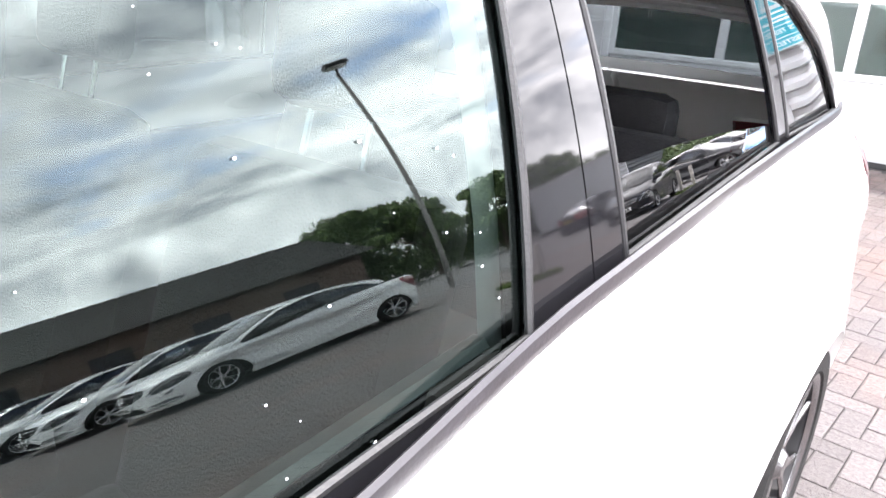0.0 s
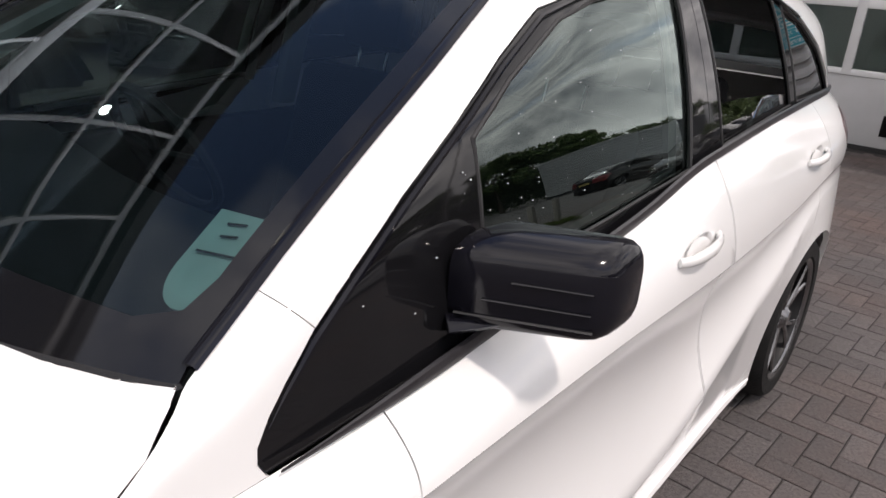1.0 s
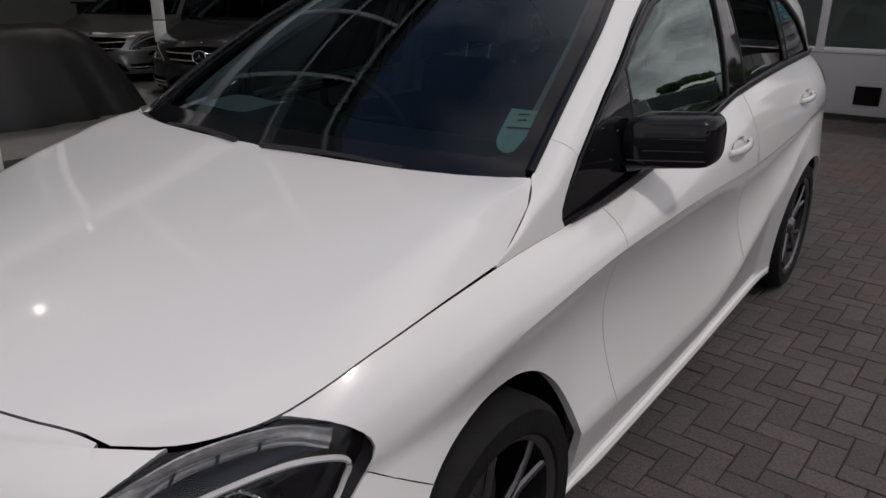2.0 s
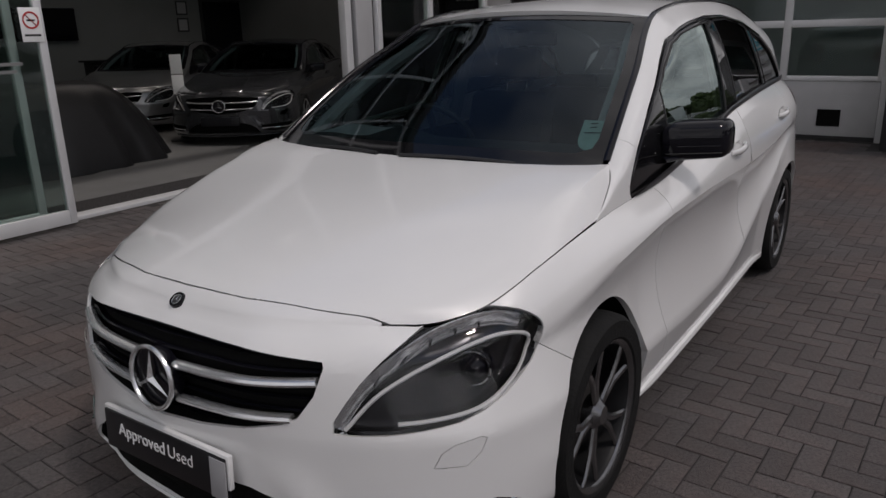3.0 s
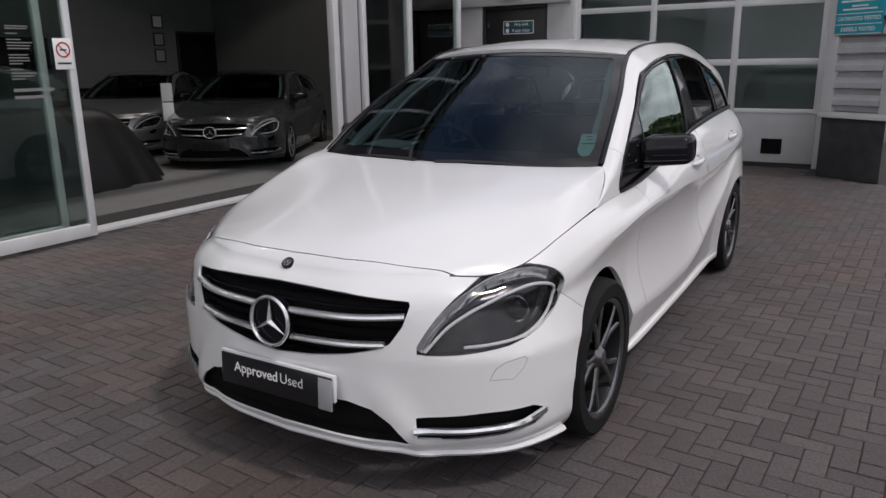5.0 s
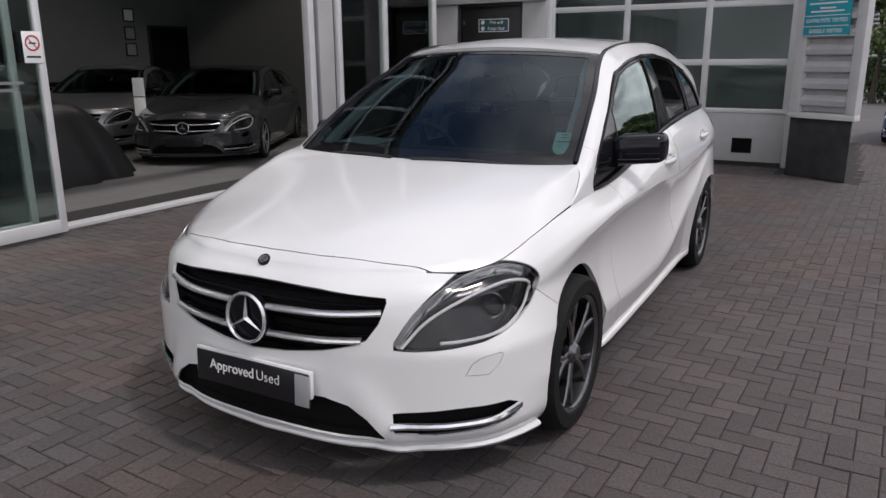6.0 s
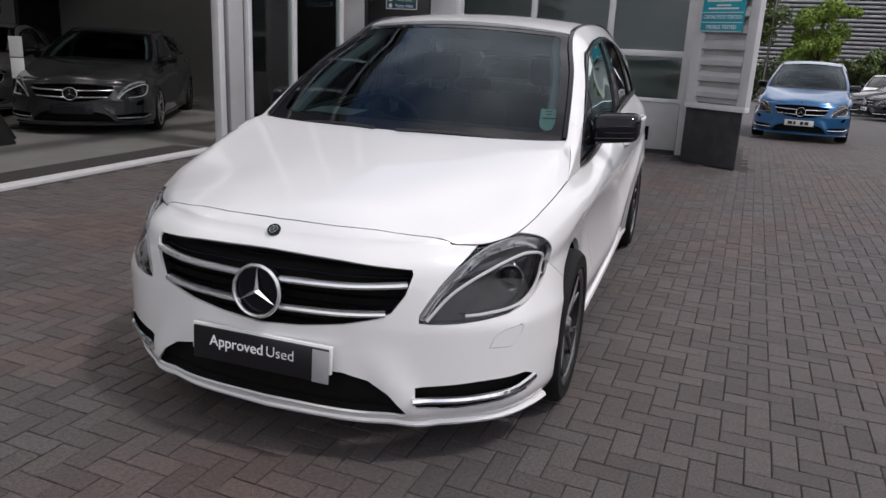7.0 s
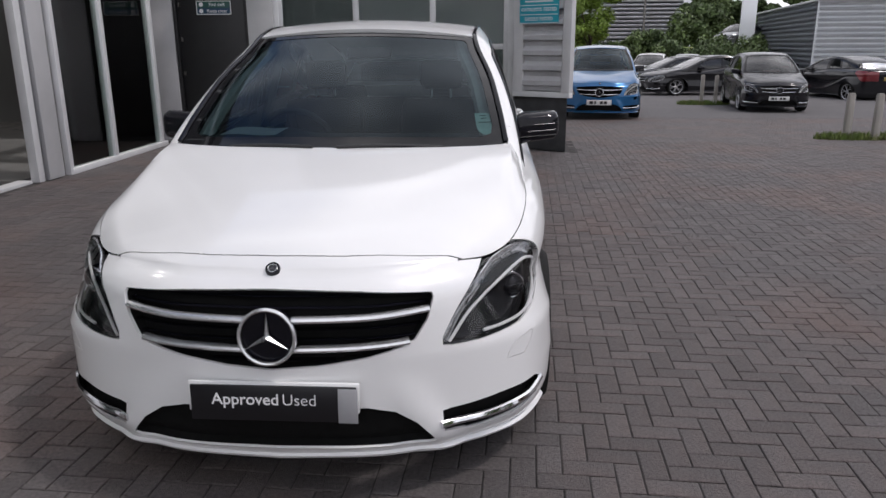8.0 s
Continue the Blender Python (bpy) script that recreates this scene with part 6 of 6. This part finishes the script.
def tree(x, y, height, spread, mat, seed, label, leaves=2600, size=0.22, group="trees"):
    rng = np.random.default_rng(seed)
    ob = holder("tree", Matrix.Translation((x, y, lot_z(y))), label, "tree", group)
    lean = rng.normal(size=2) * 0.15
    trunk_top = Vector((lean[0], lean[1], height * 0.55))
    part("trunk", sweep([(0, 0, -0.1), (lean[0] * 0.3, lean[1] * 0.3, height * 0.25), trunk_top], height * 0.022, n=8, up=(0, 1, 0), taper=lambda t: 1.2 - 0.7 * t), BARK, ob)
    clumps = []
    for i in range(20):
        a, e = rng.random() * 2 * math.pi, rng.random()
        r = spread * (0.2 + 0.8 * rng.random())
        tip = Vector((lean[0] + r * math.cos(a), lean[1] + r * math.sin(a), height * (0.42 + 0.5 * e)))
        clumps.append((tuple(tip), (spread * (0.19 + 0.2 * rng.random()), spread * (0.19 + 0.2 * rng.random()), height * (0.05 + 0.07 * rng.random()))))
        if i < 6:
            part("limb", sweep([(lean[0] * 0.5, lean[1] * 0.5, height * (0.3 + 0.2 * e)), tip], height * 0.010, n=6, up=(0, 1, 0), taper=lambda t: 1.1 - 0.8 * t), BARK, ob)
    clumps.append(((lean[0], lean[1], height * 0.85), (spread * 0.4, spread * 0.4, height * 0.15)))
    me = leaf_cloud(rng, clumps, leaves, size)
    me.materials.append(mat)
    crown = new("crown", me)
    crown.parent = ob
    return ob


def hedge(name, x0, y0, x1, y1, height, thick, mat, seed, label, count, size):
    rng = np.random.default_rng(seed)
    n = max(3, int(math.hypot(x1 - x0, y1 - y0) / (thick * 0.6)))
    clumps = []
    for i in range(n):
        t = i / (n - 1)
        h = height * (0.75 + 0.5 * rng.random())
        clumps.append(((x0 + (x1 - x0) * t, y0 + (y1 - y0) * t, h * 0.5 + lot_z(y0 + (y1 - y0) * t)), (thick * (0.6 + 0.4 * rng.random()), thick * (0.5 + 0.4 * rng.random()), h * 0.52)))
    me = leaf_cloud(rng, clumps, count, size)
    me.materials.append(mat)
    return tagged(new(name, me), label, "hedge", kind="stuff")


tree(6.3, 40.5, 5.3, 1.75, LEAF_LIME, 1, "bushy lime-green tree at the car park's edge", 12000, 0.085)
tree(9.3, 42.2, 2.9, 1.5, LEAF, 2, "green tree at the car park's edge", 7000, 0.10)
tree(2.4, 42.0, 6.0, 2.2, LEAF, 3, "green tree at the car park's edge", 9000, 0.11)
tree(10.2, 43.0, 3.1, 1.6, LEAF_DARK, 4, "small dark green tree in the hedge", 5000, 0.10)
hedge("hedge", -2, 42.5, 16.5, 43.5, 2.25, 1.2, LEAF_DARK, 5, "dark green hedge along the car park's edge", 22000, 0.10)
hedge("hedge", 10, 45.5, 17.3, 46.0, 2.45, 1.2, LEAF, 6, "green hedge on the bank behind the car park", 12000, 0.12)
for i in range(14):
    tree(17.9 + 1.45 * i, 61 + 5.0 * ((i * 7) % 5) / 4, 5.6 + 1.7 * ((i * 3) % 4) / 3, 2.3, LEAF if i % 3 else LEAF_DARK, 20 + i, "green tree in the woods beyond the car park", 7000, 0.17, "trees beyond the car park")
hedge("hedge", 16.4, 61, 44, 62, 4.3, 2.0, LEAF, 9, "green undergrowth beneath the trees beyond the car park", 26000, 0.16)
hedge("hedge", 33.5, 25.5, 30.5, 48, 4.2, 1.6, LEAF_DARK, 10, "dark green undergrowth beneath the trees behind the lot", 20000, 0.16)
for i, (x, y, h) in enumerate(((33, 27, 7.4), (36, 31, 8.0), (32, 33, 7.4), (38, 24, 6.6), (29, 37, 7.2), (28.6, 41.5, 7.0), (28.6, 46, 7.0), (40, -8, 6.5), (36, -14, 6.0), (42, -20, 7.0))):
    tree(x, y, h * 1.06, 3.0, LEAF, 40 + i, "green tree behind the hall and the lot", 9000, 0.18, "trees behind the lot")


def lamp_post(x, y, height, turn_deg):
    ob = holder("street_lamp", Matrix.Translation((x, y, lot_z(y) - 0.012)) @ Matrix.Rotation(radians(turn_deg), 4, "Z"), "tall dark lamp post with a flat floodlight head", "street lamp", "lamp posts")
    part("base", boxed(-0.16, 0.16, -0.16, 0.16, 0, 0.05, 0.01), STEEL, ob)
    part("pole", sweep([(0, 0, 0.05), (0, 0, height)], 0.075, n=12, up=(0, 1, 0), taper=lambda t: 1.1 - 0.4 * t), STEEL, ob)
    part("arm", sweep([(0, 0, height - 0.1), (0, -0.35, height + 0.05)], 0.04, n=8, up=(1, 0, 0)), STEEL, ob)
    part("lamp_head", boxed(-0.30, 0.30, -0.40, 0.40, -0.07, 0.07, 0.02, Matrix.Translation((0, -0.5, height + 0.12)) @ Matrix.Rotation(radians(12), 4, "X")), SATIN_BLACK, ob)
    part("lamp_glass", boxed(-0.25, 0.25, -0.33, 0.33, -0.085, -0.072, 0.0, Matrix.Translation((0, -0.5, height + 0.12)) @ Matrix.Rotation(radians(12), 4, "X")), PLATE_WHITE, ob)


lamp_post(12.9, 14.4, 9.0, -55)
lamp_post(3.95, 41.0, 8.0, 0)
lamp_post(10.0, 44.5, 8.0, 0)
lamp_post(34.0, 7.0, 8.0, 90)


def timber_post(x, y, h):
    ob = holder("bollard", Matrix.Translation((x, y, lot_z(y))), "weathered square timber post in a grass patch", "post", "timber posts")
    part("shaft", boxed(-0.048, 0.048, -0.048, 0.048, -0.05, h, 0.012), WOOD, ob)
    part("cap", boxed(-0.04, 0.04, -0.04, 0.04, h, h + 0.02, 0.008), WOOD, ob)


for x, y in ((6.9, 20.1), (7.18, 19.7), (6.27, 9.77), (6.60, 9.56)):
    timber_post(x, y, 0.80 if y > 15 else 0.68)


def turf(x, y, rx, ry, seed):
    rng = np.random.default_rng(seed)
    count = 1500
    a, r = rng.random(count) * 2 * math.pi, rng.random(count) ** 0.5
    px_, py_ = x + rx * r * np.cos(a), y + ry * r * np.sin(a)
    h = 0.05 + 0.08 * rng.random(count)
    w = 0.012
    t = rng.random(count) * math.pi
    dx, dy = np.cos(t) * w, np.sin(t) * w
    lx, ly = rng.normal(size=count) * 0.03, rng.normal(size=count) * 0.03
    tri = np.stack([np.stack([px_ - dx, py_ - dy, np.full(count, lot_z(y) - 0.015)], 1), np.stack([px_ + dx, py_ + dy, np.full(count, lot_z(y) - 0.015)], 1), np.stack([px_ + lx, py_ + ly, h + lot_z(y)], 1)], 1).reshape(-1, 3)
    me = bpy.data.meshes.new("grass")
    me.from_pydata(tri.tolist(), [], np.arange(count * 3).reshape(-1, 3).tolist())
    me.materials.append(GRASS)
    tagged(new("grass", me), "patch of rough grass at the posts' feet", "grass", kind="stuff")


turf(6.9, 19.9, 0.75, 0.45, 7)
turf(6.5, 9.68, 0.75, 0.22, 8)
bank = link(boxed(9, 18.4, 47.5, 60, -1.2, 1.2, 0.2), "bank", GRASS)
tagged(bank, "grassy bank with a road behind the hedge", "bank", kind="structure")
up_car = plated(parked(white_car, 16.7, 51.6, -50, GREY, "grey hatchback parked on the bank behind the hedge", LOT, rim=RIM_SILVER))
up_car.location.z = 1.2
sign_post = holder("totem_sign", Matrix.Translation((17.0, 47.2, lot_z(47.2))), "plain pale grey totem sign by the shed", "sign")
part("panel", boxed(-0.45, 0.45, -0.12, 0.12, 0.1, 4.95, 0.02), SHED_LIGHT, sign_post)
part("foot", boxed(-0.8, 0.8, -0.2, 0.2, 0, 0.1, 0.01), PLINTH, sign_post)



# ---- herringbone block paving ----
PAVER = material("grey_paving_block", (0.084, 0.074, 0.073), 0.66, 0, 0.34, 70, 0.9, 170, second=(0.108, 0.076, 0.067), second_scale=0.9, random_tone=0.18)
CELL, PAVE_TURN = 0.091, radians(-3.0)
BLOCK = [(-0.0888, -0.0433, -0.006), (0.0888, -0.0433, -0.006), (0.0888, 0.0433, -0.006), (-0.0888, 0.0433, -0.006)]
BLOCK += [(x * 0.995, y * 0.99, -0.002) for x, y, _ in BLOCK] + [(math.copysign(0.0845, x), math.copysign(0.0390, y), 0.0) for x, y, _ in BLOCK]
BLOCK_FACES = [(a + i, a + (i + 1) % 4, a + 4 + (i + 1) % 4, a + 4 + i) for a in (0, 4) for i in range(4)] + [(8, 9, 10, 11)]
one = bpy.data.meshes.new("paving_block")
one.from_pydata(BLOCK, [], BLOCK_FACES)
one.materials.append(PAVER)
rng = np.random.default_rng(11)
cs, sn = math.cos(PAVE_TURN), math.sin(PAVE_TURN)
base_v = np.array(BLOCK)
many_v, many_f, singles = [], [], 0
for i in range(-83, 165):
    for j in range(-83, 176):
        v = (i - j) % 4
        if v not in (0, 3):
            continue
        cx, cy = ((i + 1) * CELL, (j + 0.5) * CELL) if v == 0 else ((i + 0.5) * CELL, (j + 1) * CELL)
        x, y = cx * cs - cy * sn, cx * sn + cy * cs
        if not (PAVE[0] + 0.11 < x < PAVE[1] - 0.11 and PAVE[2] + 0.11 < y < PAVE[3] - 0.11):
            continue
        if (x - A.x) * (B.y - A.y) - (y - A.y) * (B.x - A.x) < 0.08 * long and x > 0.9 and y > 8.0 and x < 1.9:
            continue
        if x < 1.9 and y > 9.02:
            continue
        a = PAVE_TURN + (0 if v == 0 else math.pi / 2)
        z = rng.normal() * 0.0008
        m = Matrix.Translation((x, y, z + lot_z(y))) @ Euler((rng.normal() * 0.006, rng.normal() * 0.006, a + rng.normal() * 0.006)).to_matrix().to_4x4()
        if 0.95 < x < 2.17 and -0.5 < y < 3.5 and singles < 300:
            ob = new("paving_block", one)
            ob.parent = bed
            ob.matrix_world = m
            singles += 1
        else:
            r = np.array(m.to_3x3())
            many_f.extend([tuple(k + len(many_v) * 12 for k in f) for f in BLOCK_FACES])
            many_v.append(base_v @ r.T + np.array(m.translation))
rest = bpy.data.meshes.new("paving_blocks")
rest.from_pydata(np.concatenate(many_v).tolist(), [], many_f)
rest.materials.append(PAVER)
tagged(new("paving_blocks", rest), "grey herringbone paving blocks", kind="stuff").parent = bed
